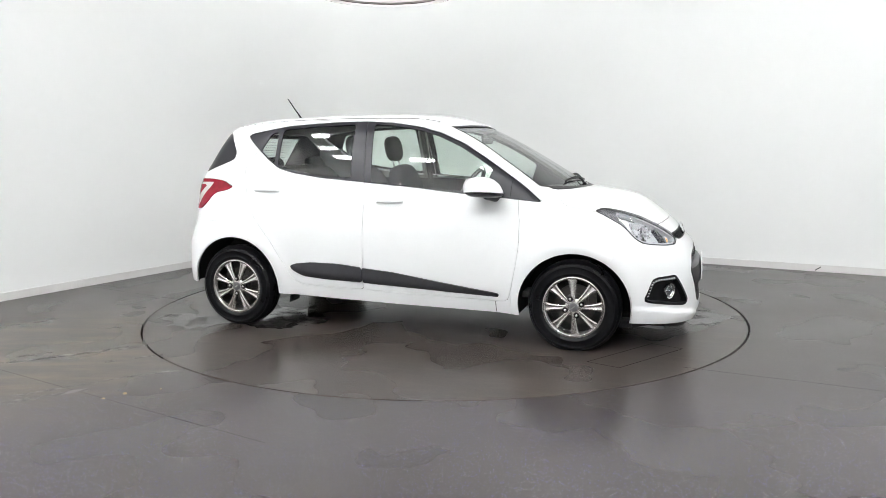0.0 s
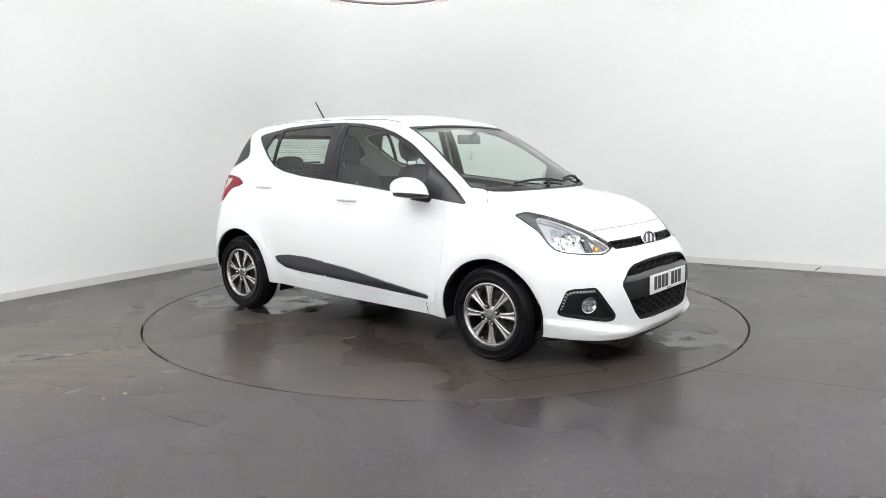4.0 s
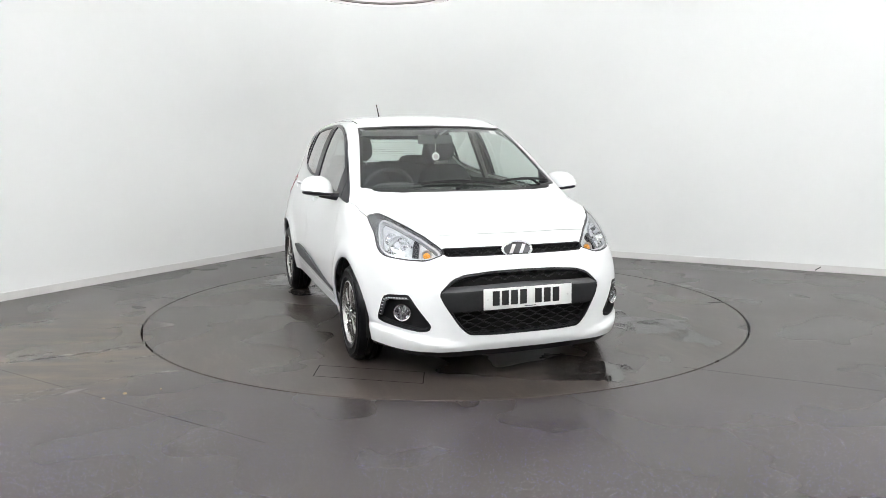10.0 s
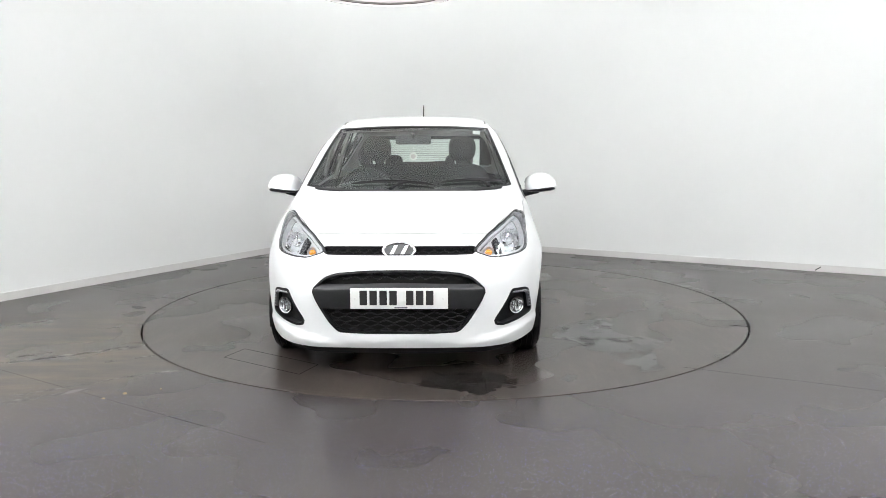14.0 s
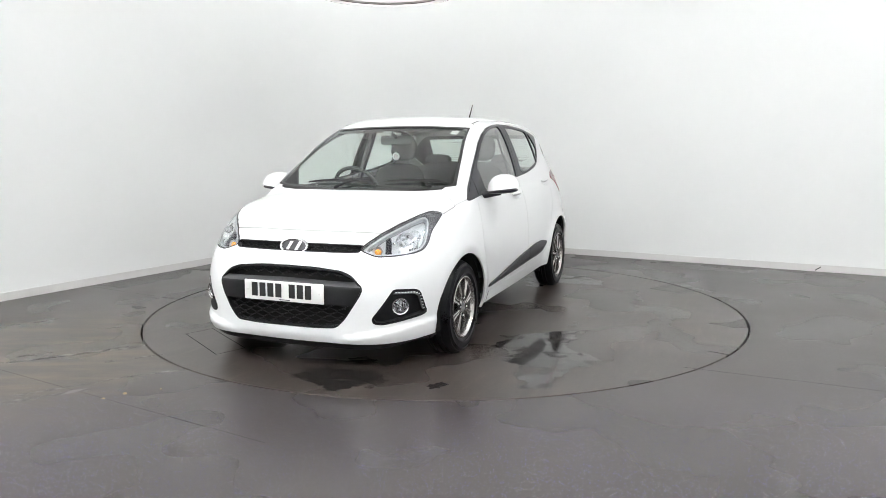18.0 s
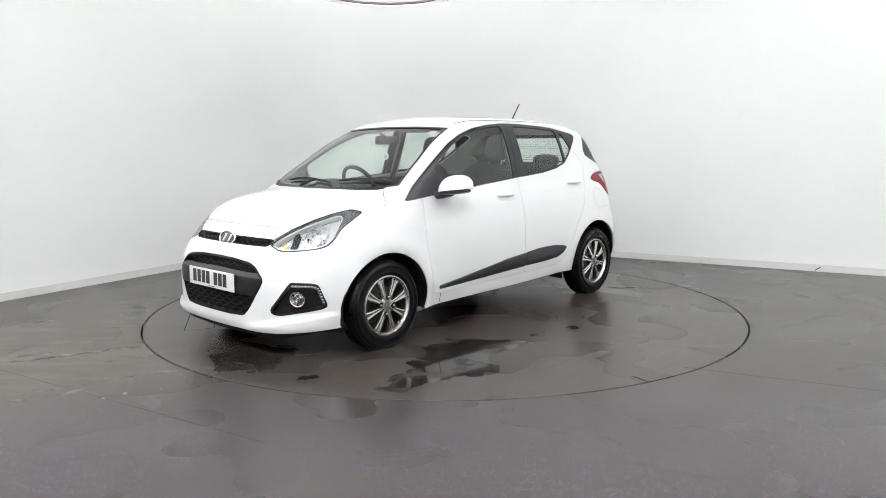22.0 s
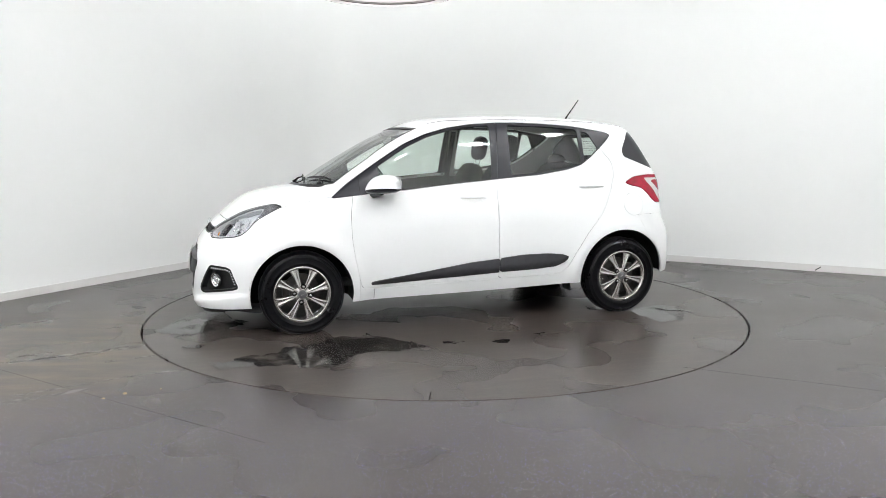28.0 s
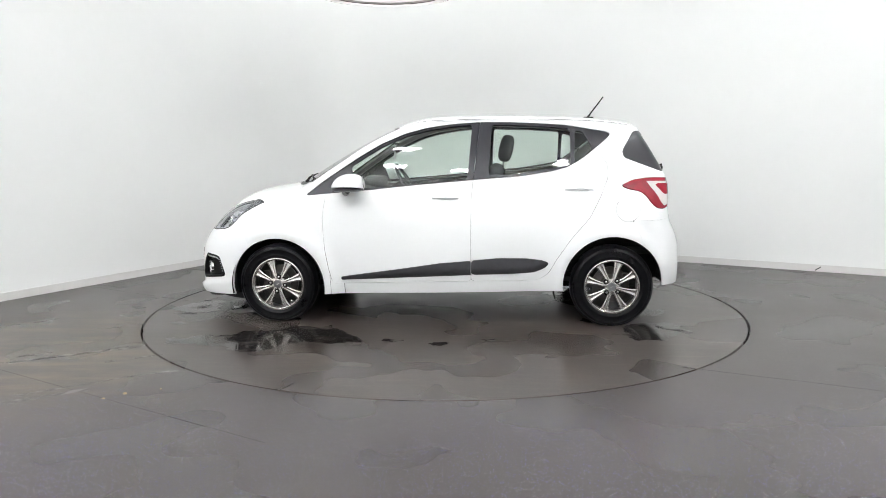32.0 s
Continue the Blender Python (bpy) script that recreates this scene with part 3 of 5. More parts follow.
tail_lamp = from_rear_corner([(-0.372, 0.984), (-0.448, 1.024), (-0.55, 1.039), (-0.75, 1.035), (-0.75, 0.90), (-0.63, 0.835), (-0.584, 0.822), (-0.528, 0.827), (-0.50, 0.854), (-0.485, 0.912), (-0.464, 0.944), (-0.40, 0.960)])
mouth = from_front([(-0.2, 0.600), (0.184, 0.594), (0.340, 0.580), (0.40, 0.560), (0.430, 0.536), (0.480, 0.487), (0.456, 0.430), (0.385, 0.319), (0.33, 0.262), (0.18, 0.256), (-0.2, 0.258)], 1.3)
slit = from_front([(-0.2, 0.713), (0.20, 0.714), (0.418, 0.712), (0.430, 0.695), (0.410, 0.672), (0.20, 0.671), (-0.2, 0.671)], 1.3)
fog_nook = from_front_corner([(-0.655, 0.455), (-0.690, 0.469), (-0.818, 0.477), (-0.838, 0.455), (-0.945, 0.315), (-0.935, 0.288), (-0.893, 0.280), (-0.640, 0.312), (-0.606, 0.328)])
hood_line = from_above([(1.717, -0.02), (1.716, 0.10), (1.710, 0.205), (1.692, 0.373), (1.661, 0.507), (1.47, 0.625), (1.30, 0.728), (1.139, 0.738), (1.10, 0.720), (1.06, 0.65), (1.02, 0.60), (0.95, 0.50), (0.95, -0.02)], 0.7, 0)
cowl_line = from_above([(1.192, -0.02), (1.170, 0.18), (1.135, 0.32), (1.098, 0.44), (1.04, 0.57), (1.01, 0.61), (0.80, 0.60), (0.80, -0.02)], 0.9, 0)
front_door = from_side([(0.834, 0.96), (0.834, 0.905), (0.848, 0.802), (0.848, 0.662), (0.835, 0.541), (0.809, 0.399), (0.789, 0.312), (0.765, 0.288), (0.70, 0.286), (-0.214, 0.309), (-0.213, 0.627), (-0.214, 0.902), (-0.229, 1.06)])
rear_door = from_side([(-0.229, 1.06), (-0.214, 0.902), (-0.213, 0.627), (-0.214, 0.309), (-0.60, 0.318), (-0.69, 0.326), (-0.757, 0.369), (-0.813, 0.472), (-0.909, 0.612), (-1.044, 0.767), (-1.123, 0.921), (-1.172, 1.045), (-1.168, 1.134), (-1.10, 1.22), (-1.05, 1.27), (-0.9, 1.2)])
front_mould = from_side([(0.722, 0.334), (0.723, 0.312), (0.574, 0.318), (-0.211, 0.355), (-0.211, 0.459), (0.0, 0.441), (0.325, 0.393), (0.655, 0.347)], 0)
rear_mould = from_side([(-0.217, 0.462), (-0.217, 0.357), (-0.50, 0.366), (-0.66, 0.380), (-0.735, 0.412), (-0.766, 0.446), (-0.716, 0.468), (-0.598, 0.481), (-0.40, 0.480)])
flap = lambda v: np.maximum(np.hypot(v[:, 0] + 1.304, v[:, 2] - 0.821) - 0.083, 0.3 - v[:, 1])
rear_screen = lambda v: np.maximum(np.maximum(from_side([(-1.36, 1.365), (-1.275, 1.225), (-1.285, 1.178), (-1.54, 1.083), (-1.75, 1.07), (-1.70, 1.36)])(v), v[:, 0] + 1.2), v[:, 1] - 0.9)

openings = (band, screen, head_lamp, tail_lamp, mouth, slit, fog_nook, rear_screen)
shell = without(whole, *openings, gap=0.002)
G = 0.0028
hood = without(cut(shell, hood_line, -0.003), cowl_line, gap=G)
rest = without(without(shell, hood_line, gap=0.001), cowl_line, gap=G)
doors = [cut(rest, front_door, -0.0015), cut(rest, rear_door, -0.0015)]
rest = without(rest, front_door, rear_door, gap=0.0013)
nose_line = lambda v: np.maximum(1.405 + 0.35 * (v[:, 2] - 0.55) - v[:, 0], v[:, 2] - 0.86)
bumper = cut(rest, nose_line, -0.0004)
rest = without(rest, nose_line, gap=0.0004)
wing_line = lambda v: np.maximum(np.maximum(0.80 - v[:, 0], v[:, 2] - 0.93 + 0.2 * (v[:, 0] - 0.95)), LOW(v[:, 0]) + 0.0 - v[:, 2])
wing = cut(rest, wing_line, -0.001)
rest = without(rest, wing_line, gap=0.001)
rear_low = lambda v: np.maximum(v[:, 0] + 1.33 + 0.5 * (0.75 - v[:, 2]), v[:, 2] - 0.76 + 0.15 * (v[:, 1] - 0.7))
rear_bumper = cut(rest, rear_low, -0.0004)
rest = without(rest, rear_low, gap=0.0004)
gate_line = lambda v: np.maximum(v[:, 0] + 1.33, np.maximum(v[:, 1] - 0.60, v[:, 2] - 1.40))
gate = cut(rest, gate_line, -G / 2)
rest = without(rest, gate_line, gap=G / 2)

panel("body_shell", without(both(rest), flap, gap=0.001), PAINT, car)
panel("hood", both(hood), PAINT, car)
panel("front_bumper", both(bumper), PAINT, car)
panel("rear_bumper", both(rear_bumper), PAINT, car)
panel("tailgate", both(gate), PAINT, car)
# dark strips under the hood and door gaps stand for the shade inside
panel("hood_gap_strip", both(grown(cut(shell, lambda v: np.abs(hood_line(v)) - 0.012), -0.009)), SEAL, car, "black seal strip that puts shade into the gap below the hood edge", 0)
for flip in (lambda s: s, mirrored):
    for line in (front_door, rear_door):
        panel("door_gap_strip", flip(grown(cut(shell, lambda v: np.abs(line(v)) - 0.012), -0.009)), SEAL, car, "black seal strip that puts shade into the door gap", 0)
for side in (1, -1):
    part("sill_joint", tube(on_side([(0.70, 0.214), (0.70, 0.235), (0.70, 0.26), (0.70, 0.284)], side), 0.0022, 6), SEAL, car)
    rail = [(x, 0.522 - 0.02 * min(x + 0.3, 0) ** 2) for x in np.linspace(0.24, -1.33, 50)]
    path = [Vector(onto(np.array([[x, side * y, 0.9]]), np.array([[0.0, 0.0, 1.0]]), 1.0)[0]) for x, y in rail]
    part("roof_moulding", tube([p - Vector((0, 0, 0.001)) for p in path], 0.0042, 8), SEAL, car, "thin black roof moulding")
    path = [Vector(onto(np.array([[x, side * (y + 0.011), 0.9]]), np.array([[0.0, 0.0, 1.0]]), 1.0)[0]) for x, y in rail]
    part("roof_lip", tube(path, 0.0058, 10), PAINT, car, "raised white roof edge beside the moulding")
panel("fuel_flap", cut(rest, flap, -0.001), PAINT, car, "round white fuel flap")
panel("wind_screen", both(grown(cut(whole, screen, 0.004), -0.004)), SCREEN, car, "tinted windscreen glass", 0)
rear_clear = lambda v: np.maximum(v[:, 1] - 0.53, v[:, 2] - 1.335)
panel("rear_window", both(grown(cut(cut(whole, rear_screen, 0.004), rear_clear), -0.004)), GLASS, car, "tinted rear window glass", 0)
panel("rear_window_border", both(grown(without(cut(whole, rear_screen, 0.004), rear_clear), -0.004)), PILLAR, car, "black glass border wrapping the tailgate")
inset = lambda v: np.maximum(np.maximum(screen(v) + 0.016, v[:, 2] - 1.380), 1.014 - v[:, 2])
panel("wind_screen_border", both(grown(without(cut(whole, screen, 0.003), inset), -0.007)), BLACK, car, "black printed border of the windscreen", 0)
cowl = without(cut(whole, cowl_line, 0.004), screen, gap=0.004)
for half in (cowl, mirrored(cowl)):
    panel("cowl", half, BLACK, car, "black plastic cowl below the windscreen")
seal = without(cut(whole, screen, 0.003), lambda v: screen(v) + 0.007)
panel("wind_screen_seal", both(grown(seal, 0.0005)), SEAL, car, "black rubber windscreen seal", 0)

def door_handle(door, x, z, flip):
    """A pull bar across a shallow cup."""
    h, w = 0.018, 0.105
    oval = lambda v: (np.hypot((v[:, 0] - x) / w, (v[:, 2] - z + 0.008) / (h * 1.3)) - 1) * h
    v, f = cut(whole, oval)
    r = np.hypot((v[:, 0] - x) / w, (v[:, 2] - z + 0.008) / (h * 1.3))
    v, f = grown((v, f), 1)[0] - v, f
    cup = cut(whole, oval)
    depth = 0.001 - 0.012 * np.clip(1 - r * r, 0, 1)
    panel("handle_cup", flip((cup[0] + v * depth[:, None] + v * 0.003, f)), PAINT, door, "", 0)
    bar = cut(whole, lambda v: (np.hypot((v[:, 0] - x) / (w * 1.02), (v[:, 2] - z - 0.006) / 0.011) - 1) * 0.011)
    q = bar[0]
    r = np.hypot((q[:, 0] - x) / (w * 1.02), (q[:, 2] - z - 0.006) / 0.011)
    out = grown(bar, 1)[0] - q
    panel("door_handle", flip((q + out * (0.006 + 0.022 * np.sqrt(np.clip(1 - r**2, 0, 1)))[:, None], bar[1])), PAINT, door, "white body-coloured pull handle", 0.02)


split = lambda v: v[:, 0] + 0.225 + 0.11 * (v[:, 2] - 1.02)
clear = (front_glass, rear_glass, corner_glass)
for flip in (lambda s: s, mirrored):
    panel("front_fender", flip(wing), PAINT, car)
    trim = without(cut(whole, band, -0.001), *clear, gap=0.0)
    for door, name, mould, side, panes in ((doors[0], "front_door", front_mould, -1, (front_glass,)), (doors[1], "rear_door", rear_mould, 1, (rear_glass, corner_glass))):
        d = panel(name, flip(door), PAINT, car)
        panel("window_frame", flip(cut(trim, lambda v: side * split(v), -0.002)), PILLAR, d, "black window frame and pillar cover")
        for fn in panes:
            panel("window_pane", flip(grown(cut(whole, fn, 0.004), -0.007)), GLASS, d, "tinted window glass", 0)
        if side < 0:
            way = 1 if flip is not mirrored else -1
            for line in ([(0.03, 1.402), (0.12, 1.386), (0.28, 1.342), (0.44, 1.274), (0.52, 1.228), (0.60, 1.178), (0.68, 1.126), (0.745, 1.082), (0.82, 1.028), (0.90, 0.968)], [(0.785, 1.044), (0.782, 1.0), (0.778, 0.945)]):
                part("frame_joint", tube(on_side(line, way), 0.0021, 6), SEAM, d)
        sheet = cut(whole, mould)
        low_edge = np.interp(sheet[0][:, 0], [-0.766, -0.735, -0.66, -0.5, -0.211, 0.574, 0.723], [0.446, 0.412, 0.380, 0.366, 0.355, 0.318, 0.312])
        swell = 0.003 + 0.016 * np.clip((sheet[0][:, 2] - low_edge) / 0.036, 0, 1)
        panel("side_moulding", flip(grown(sheet, swell[:, None])), MOULD, d, "dark grained plastic side moulding", 0.014)
        if side < 0:
            door_handle(d, -0.03, 0.893, flip)
        else:
            door_handle(d, -0.967, 0.952, flip)

# dark inside of the shell, seen through the gaps and the glass
inner = without(whole, band, screen, rear_screen, head_lamp, mouth, slit, fog_nook, gap=0.012)
lining_low = cut(inner, lambda v: v[:, 2] - 1.0)
lining_high = cut(inner, lambda v: 1.0 - v[:, 2])
panel("inner_trim", both(grown(lining_low, -0.022)), CABIN, car, "dark inner trim", 0)
panel("headlining", both(grown(lining_high, -0.022)), LINING, car, "grey headlining and pillar trim", 0)


def skin_at(y, z, way):
    """The skin's point, from the car's inside along a way, through (y, z) in front or rear."""
    o = np.array([[0.9 * way[0], y - 0.3 * way[1], z]])
    d = np.array([way]) / np.linalg.norm(way)
    return Vector(onto(o, d, 2.0)[0])


def nose_at(y, z, out=0.0):
    return skin_at(y, z, (1.0, 0.0, 0.0)) + Vector((out, 0, 0))


def normal_at(p):
    p = np.array([p])
    return Vector([float((form(p + d) - form(p - d))[0]) for d in np.eye(3) * 0.002]).normalized()


def facing(p, n, up=(0, 0, 1)):
    """A frame at p whose z looks along n and whose y is up."""
    n = Vector(n).normalized()
    x = Vector(up).cross(n).normalized()
    return Matrix.Translation(p) @ Matrix((x, n.cross(x), n)).transposed().to_4x4()


FLIP = Matrix.Diagonal((1, -1, 1, 1))


def ring_disc(points, count=40):
    return [(points[0] * math.cos(2 * math.pi * k / count), points[1] * math.sin(2 * math.pi * k / count)) for k in range(count)]


# ---- head lamps, fog lamps and tail lamps ----
def head_light(side):
    flip = mirrored if side < 0 else (lambda s: s)
    m0 = FLIP if side < 0 else Matrix()
    whole_lamp = cut(whole, head_lamp, 0.001)
    window = from_front_corner([(-0.952, 0.682), (-0.920, 0.710), (-0.817, 0.766), (-0.70, 0.815), (-0.60, 0.848), (-0.537, 0.860), (-0.520, 0.838), (-0.548, 0.775), (-0.578, 0.715), (-0.614, 0.686), (-0.666, 0.671), (-0.786, 0.660), (-0.888, 0.658)])
    lamp = panel("head_light", flip(grown(whole_lamp, -0.07)), DARKALLOY, car, "clear headlamp with silver reflectors and a dark border", 0)
    panel("lamp_border", flip(grown(without(whole_lamp, window), -0.006)), SMOKE, lamp, "smoke grey lamp border", 0.05)
    rim = without(cut(whole_lamp, window), window, gap=-0.009)
    panel("chrome_surround", flip(grown(rim, -0.012)), SILVER, lamp, "", 0.03)
    panel("reflector", flip(grown(cut(whole_lamp, window, -0.010), -0.045)), SILVER, lamp, "silver reflector", 0)

    def spot(h, z, deep):
        o = np.array([[0.9, 0.9 + h * 2**0.5, z]])
        d = np.array([[1.0, 1.0, 0.0]]) / 2**0.5
        q = Vector(onto(o, d, 2.0)[0])
        n = normal_at(q)
        return facing(q - n * deep, (n + Vector((0.9, 0, 0))).normalized())
    m = m0 @ spot(-0.690, 0.738, 0.052)
    part("main_bowl", lathe([(0.015, -0.02), (0.03, -0.016), (0.046, 0.0), (0.055, 0.022), (0.058, 0.026), (0.055, 0.012)], 36, m), CHROME, lamp, "chrome lamp bowl")
    part("bulb_shield", pillow((0.022, 0.022, 0.030), m @ pose(0, 0, 0.006), None, 2.2, 10), SILVER, lamp)
    m = m0 @ spot(-0.625, 0.770, 0.050)
    part("side_bowl", lathe([(0.01, -0.015), (0.02, -0.012), (0.03, 0.0), (0.036, 0.016), (0.034, 0.008)], 28, m), CHROME, lamp, "chrome lamp bowl")
    # facets of the reflector
    bm = bmesh.new()
    rng = random.Random(5)
    for k in range(46):
        h, z = rng.uniform(-0.79, -0.60), rng.uniform(0.685, 0.80)
        if z < 0.905 + h * 0.17 - 0.02 and z < 1.54 + 0.95 * h + 0.25:
            block((rng.uniform(0.008, 0.028), rng.uniform(0.006, 0.016), 0.006), 0.001, m0 @ spot(h, z, 0.043) @ pose(0, 0, 0, rng.uniform(-35, 35), rng.uniform(-35, 35), rng.uniform(-30, 30)), bm, 1)
    tagged(part("reflector_facets", bm, CHROME, lamp), "", "", "", "stuff")
    bm = bmesh.new()
    for k in range(5):
        block((0.004, 0.03, 0.012), 0.001, m0 @ spot(-0.665 + 0.012 * k, 0.686, 0.03), bm, 1)
    tagged(part("reflector_ribs", bm, DARKALLOY, lamp), "", "", "", "stuff")
    bm = bmesh.new()
    for k in range(9):
        h = -0.735 + 0.017 * k
        block((0.0045, 0.055 - 0.002 * k, 0.010), 0.001, m0 @ spot(h, 0.764 + 0.006 * k * (k < 5) + 0.024 * (k >= 5), 0.034), bm, 1)
    tagged(part("reflector_flutes", bm, SILVER, lamp), "", "", "", "stuff")
    # the grey divider and the indicator with its amber bulb
    divider = from_front_corner([(-0.838, 0.665), (-0.800, 0.665), (-0.778, 0.764), (-0.812, 0.748)], 0)
    panel("divider", flip(grown(cut(cut(whole_lamp, window), divider), -0.02)), PILLAR, lamp, "dark divider", 0.03)
    m = m0 @ spot(-0.868, 0.694, 0.044)
    part("indicator_bowl", lathe([(0.0, -0.006), (0.016, -0.002), (0.026, 0.010), (0.030, 0.02)], 28, m), SILVER, lamp)
    part("indicator_bulb", pillow((0.040, 0.036, 0.026), m @ pose(0, 0, 0.010), None, 2, 10), AMBER, lamp, "amber indicator bulb")
    panel("lamp_seal", flip(grown(without(whole_lamp, head_lamp, gap=-0.004), 0.0012)), SEAL, lamp, "dark edge of the lens", 0)
    panel("lamp_lens", flip(whole_lamp), LENS, lamp, "clear plastic lens", 0)


def fog_light(side):
    flip = mirrored if side < 0 else (lambda s: s)
    m0 = FLIP if side < 0 else Matrix()
    nook = cut(whole, fog_nook, 0.001)
    body = panel("fog_lamp_surround", flip(grown(nook, -0.038)), BLACK, car, "black fog lamp surround", 0)
    panel("surround_edge", flip(grown(without(nook, fog_nook, gap=-0.012), 0.001)), BLACK, body, "", 0.042)
    p = Vector((1.745, 0.645, 0.379))
    n = (normal_at(p) + Vector((0.6, 0, 0))).normalized()
    p = Vector(onto(np.array([p - n * 0.3]), np.array([n]), 1.0)[0]) - n * 0.012
    m = m0 @ facing(p, n)
    part("fog_lamp", lathe([(0.0, -0.022), (0.02, -0.018), (0.036, -0.004), (0.041, 0.006), (0.047, 0.008), (0.047, -0.01)], 40, m), CHROME, body, "round chrome fog lamp")
    part("fog_bulb", pillow((0.022, 0.022, 0.03), m @ pose(0, 0, -0.012), None, 2, 8), CHROME, body)
    for k in range(6):
        part("bowl_flute", block((0.004, 0.020 + 0.032 * math.sin((k + 0.5) * math.pi / 6), 0.006), 0.001, m @ pose(-0.030 + 0.012 * k, 0, -0.004)), GREY if k in (2, 3) else CHROME, body)
    part("fog_lens", lathe([(0.042, 0.004), (0.03, 0.011), (0.0, 0.015)], 40, m), LENS, body, "clear glass", None)
    # the daylight strip: a row of small lamps along the top and outer edge
    edge = [(-0.815, 0.459), (-0.69, 0.452), (-0.655, 0.437), (-0.628, 0.345)]
    run = [0.0] + [math.dist(edge[0], edge[1])]
    run += [run[-1] + math.dist(edge[1], edge[2])]
    run += [run[-1] + math.dist(edge[2], edge[3])]
    strip = from_front_corner([(-0.825, 0.467), (-0.69, 0.460), (-0.648, 0.444), (-0.617, 0.345), (-0.634, 0.345), (-0.664, 0.430), (-0.695, 0.444), (-0.820, 0.450)], 0)
    panel("daylight_strip", flip(grown(cut(whole, strip), -0.004)), GREY, body, "grey strip with small clear lamps", 0.012)
    for k in range(14):
        s = run[-1] * (k + 0.5) / 14
        h, z = np.interp(s, run, [e[0] for e in edge]), np.interp(s, run, [e[1] for e in edge])
        o = np.array([[0.8, 0.8 + h * 2**0.5, z]])
        q = Vector(onto(o, np.array([[1, 1, 0]]) / 2**0.5, 2.0)[0])
        part("daylight_bulb", pillow((0.012, 0.008, 0.008), m0 @ facing(q, normal_at(q)), None, 2.4, 5), SILVER, body)


def tail_light(side):
    flip = mirrored if side < 0 else (lambda s: s)
    lamp = panel("tail_light", flip(grown(cut(whole, tail_lamp, -0.002), 0.004)), RED, car, "red tail lamp wrapping the rear corner", 0.02)
    pale = from_rear_corner([(-0.520, 1.012), (-0.75, 1.010), (-0.75, 0.90), (-0.63, 0.853), (-0.585, 0.842), (-0.562, 0.870)], 0)
    core = from_rear_corner([(-0.556, 0.996), (-0.75, 0.995), (-0.75, 0.925), (-0.60, 0.920)])
    panel("pale_lens", flip(grown(without(cut(whole, pale), core), 0.006)), CLEARLENS, lamp, "pale clear part of the lens", 0.006)
    panel("red_core", flip(grown(cut(whole, core), 0.008)), RED, lamp, "", 0.006)


for side in (1, -1):
    head_light(side)
    fog_light(side)
    tail_light(side)

# ---- grille, number plate and badge ----
grille = panel("grille", both(grown(cut(whole, mouth, 0.001), -0.05)), SEAM, car, "black honeycomb grille with a grey cross bar", 0)
panel("grille_edge", both(grown(without(cut(whole, mouth, 0.001), mouth, gap=-0.009), -0.002)), BLACK, grille, "", 0.045)
bar_zone = lambda v: np.maximum(np.abs(v[:, 2] - 0.470 + 0.03 * np.abs(v[:, 1])) - 0.068, mouth(v) + 0.006)
shelf_zone = lambda v: 0.506 - 0.03 * np.abs(v[:, 1]) - v[:, 2]
bar = cut(whole, bar_zone)
fall = np.clip((bar[0][:, 2] - 0.508 + 0.03 * np.abs(bar[0][:, 1])) / 0.03, 0, 1)
bar = grown(bar, (0.003 - 0.022 * fall)[:, None])
panel("cross_bar", both(without(bar, shelf_zone)), BLACK, grille, "dark plastic cross bar", 0.03)
# the top face's light is put in as a paler plastic
panel("bar_shelf", both(cut(bar, shelf_zone)), LIT_BAR, grille, "satin upper face of the cross bar, coloured paler for its light", 0.03)
for z0, rows, z1 in ((0.556, 2, 0.580), (0.278, 6, 0.388)):
    for k in range(rows):
        z = z0 + (z1 - z0) * k / (rows - 1)
        wide = 0.37 if z > 0.5 else 0.335 + 0.5 * (z - 0.27)
        n = 60
        path = []
        for i in range(n + 1):
            y = -wide + 2 * wide * i / n
            wave = math.sin(2 * math.pi * y / 0.088 + (math.pi if k % 2 else 0)) * (0.0065 if rows > 2 else 0.007)
            path.append(nose_at(y, z + wave, -0.014))
        part("slat", tube(path, 0.0036, 5), BLACK, grille)
slim = panel("upper_grille", both(grown(cut(whole, slit, 0.001), -0.03)), SEAM, car, "slim black upper grille", 0)
panel("grille_edge", both(grown(without(cut(whole, slit, 0.001), slit, gap=-0.004), 0.0)), BLACK, slim, "", 0.03)
for k in range(2):
    path = [nose_at(-0.40 + 0.8 * i / 60, 0.684 + 0.014 * k + 0.005 * math.sin(2 * math.pi * (-0.40 + 0.8 * i / 60) / 0.06 + math.pi * k), -0.010) for i in range(61)]
    part("slat", tube(path, 0.0032, 5), BLACK, slim)

plate_m = facing((1.938, 0.008, 0.4525), (1, 0, 0.02))
plate = part("number_plate", block((0.525, 0.113, 0.008), 0.003, plate_m), PLATE, car, "white number plate with black characters")
x = -0.192
for k in range(7):
    part("plate_bar", block((0.040, 0.079, 0.002), 0.0, plate_m @ pose(x, 0.004, 0.0045)), INK, plate)
    x += 0.0535 + (0.036 if k == 3 else 0)
part("maker_line", block((0.07, 0.005, 0.001), 0.0, plate_m @ pose(0.01, -0.048, 0.0045)), GREY, plate)
for s in (-1, 1):
    part("screw_cap", lathe([(0.006, 0.004), (0.005, 0.006), (0, 0.006)], 14, plate_m @ pose(s * 0.238, 0, 0)), SKIRT, plate)

bp = nose_at(0, 0.692, -0.005)
badge_m = facing(bp, (1, 0, 0.30))
badge = part("badge", prism(ring_disc((0.086, 0.043)), 0.008, badge_m, None, 0.003), GREY, car, "oval chrome badge")
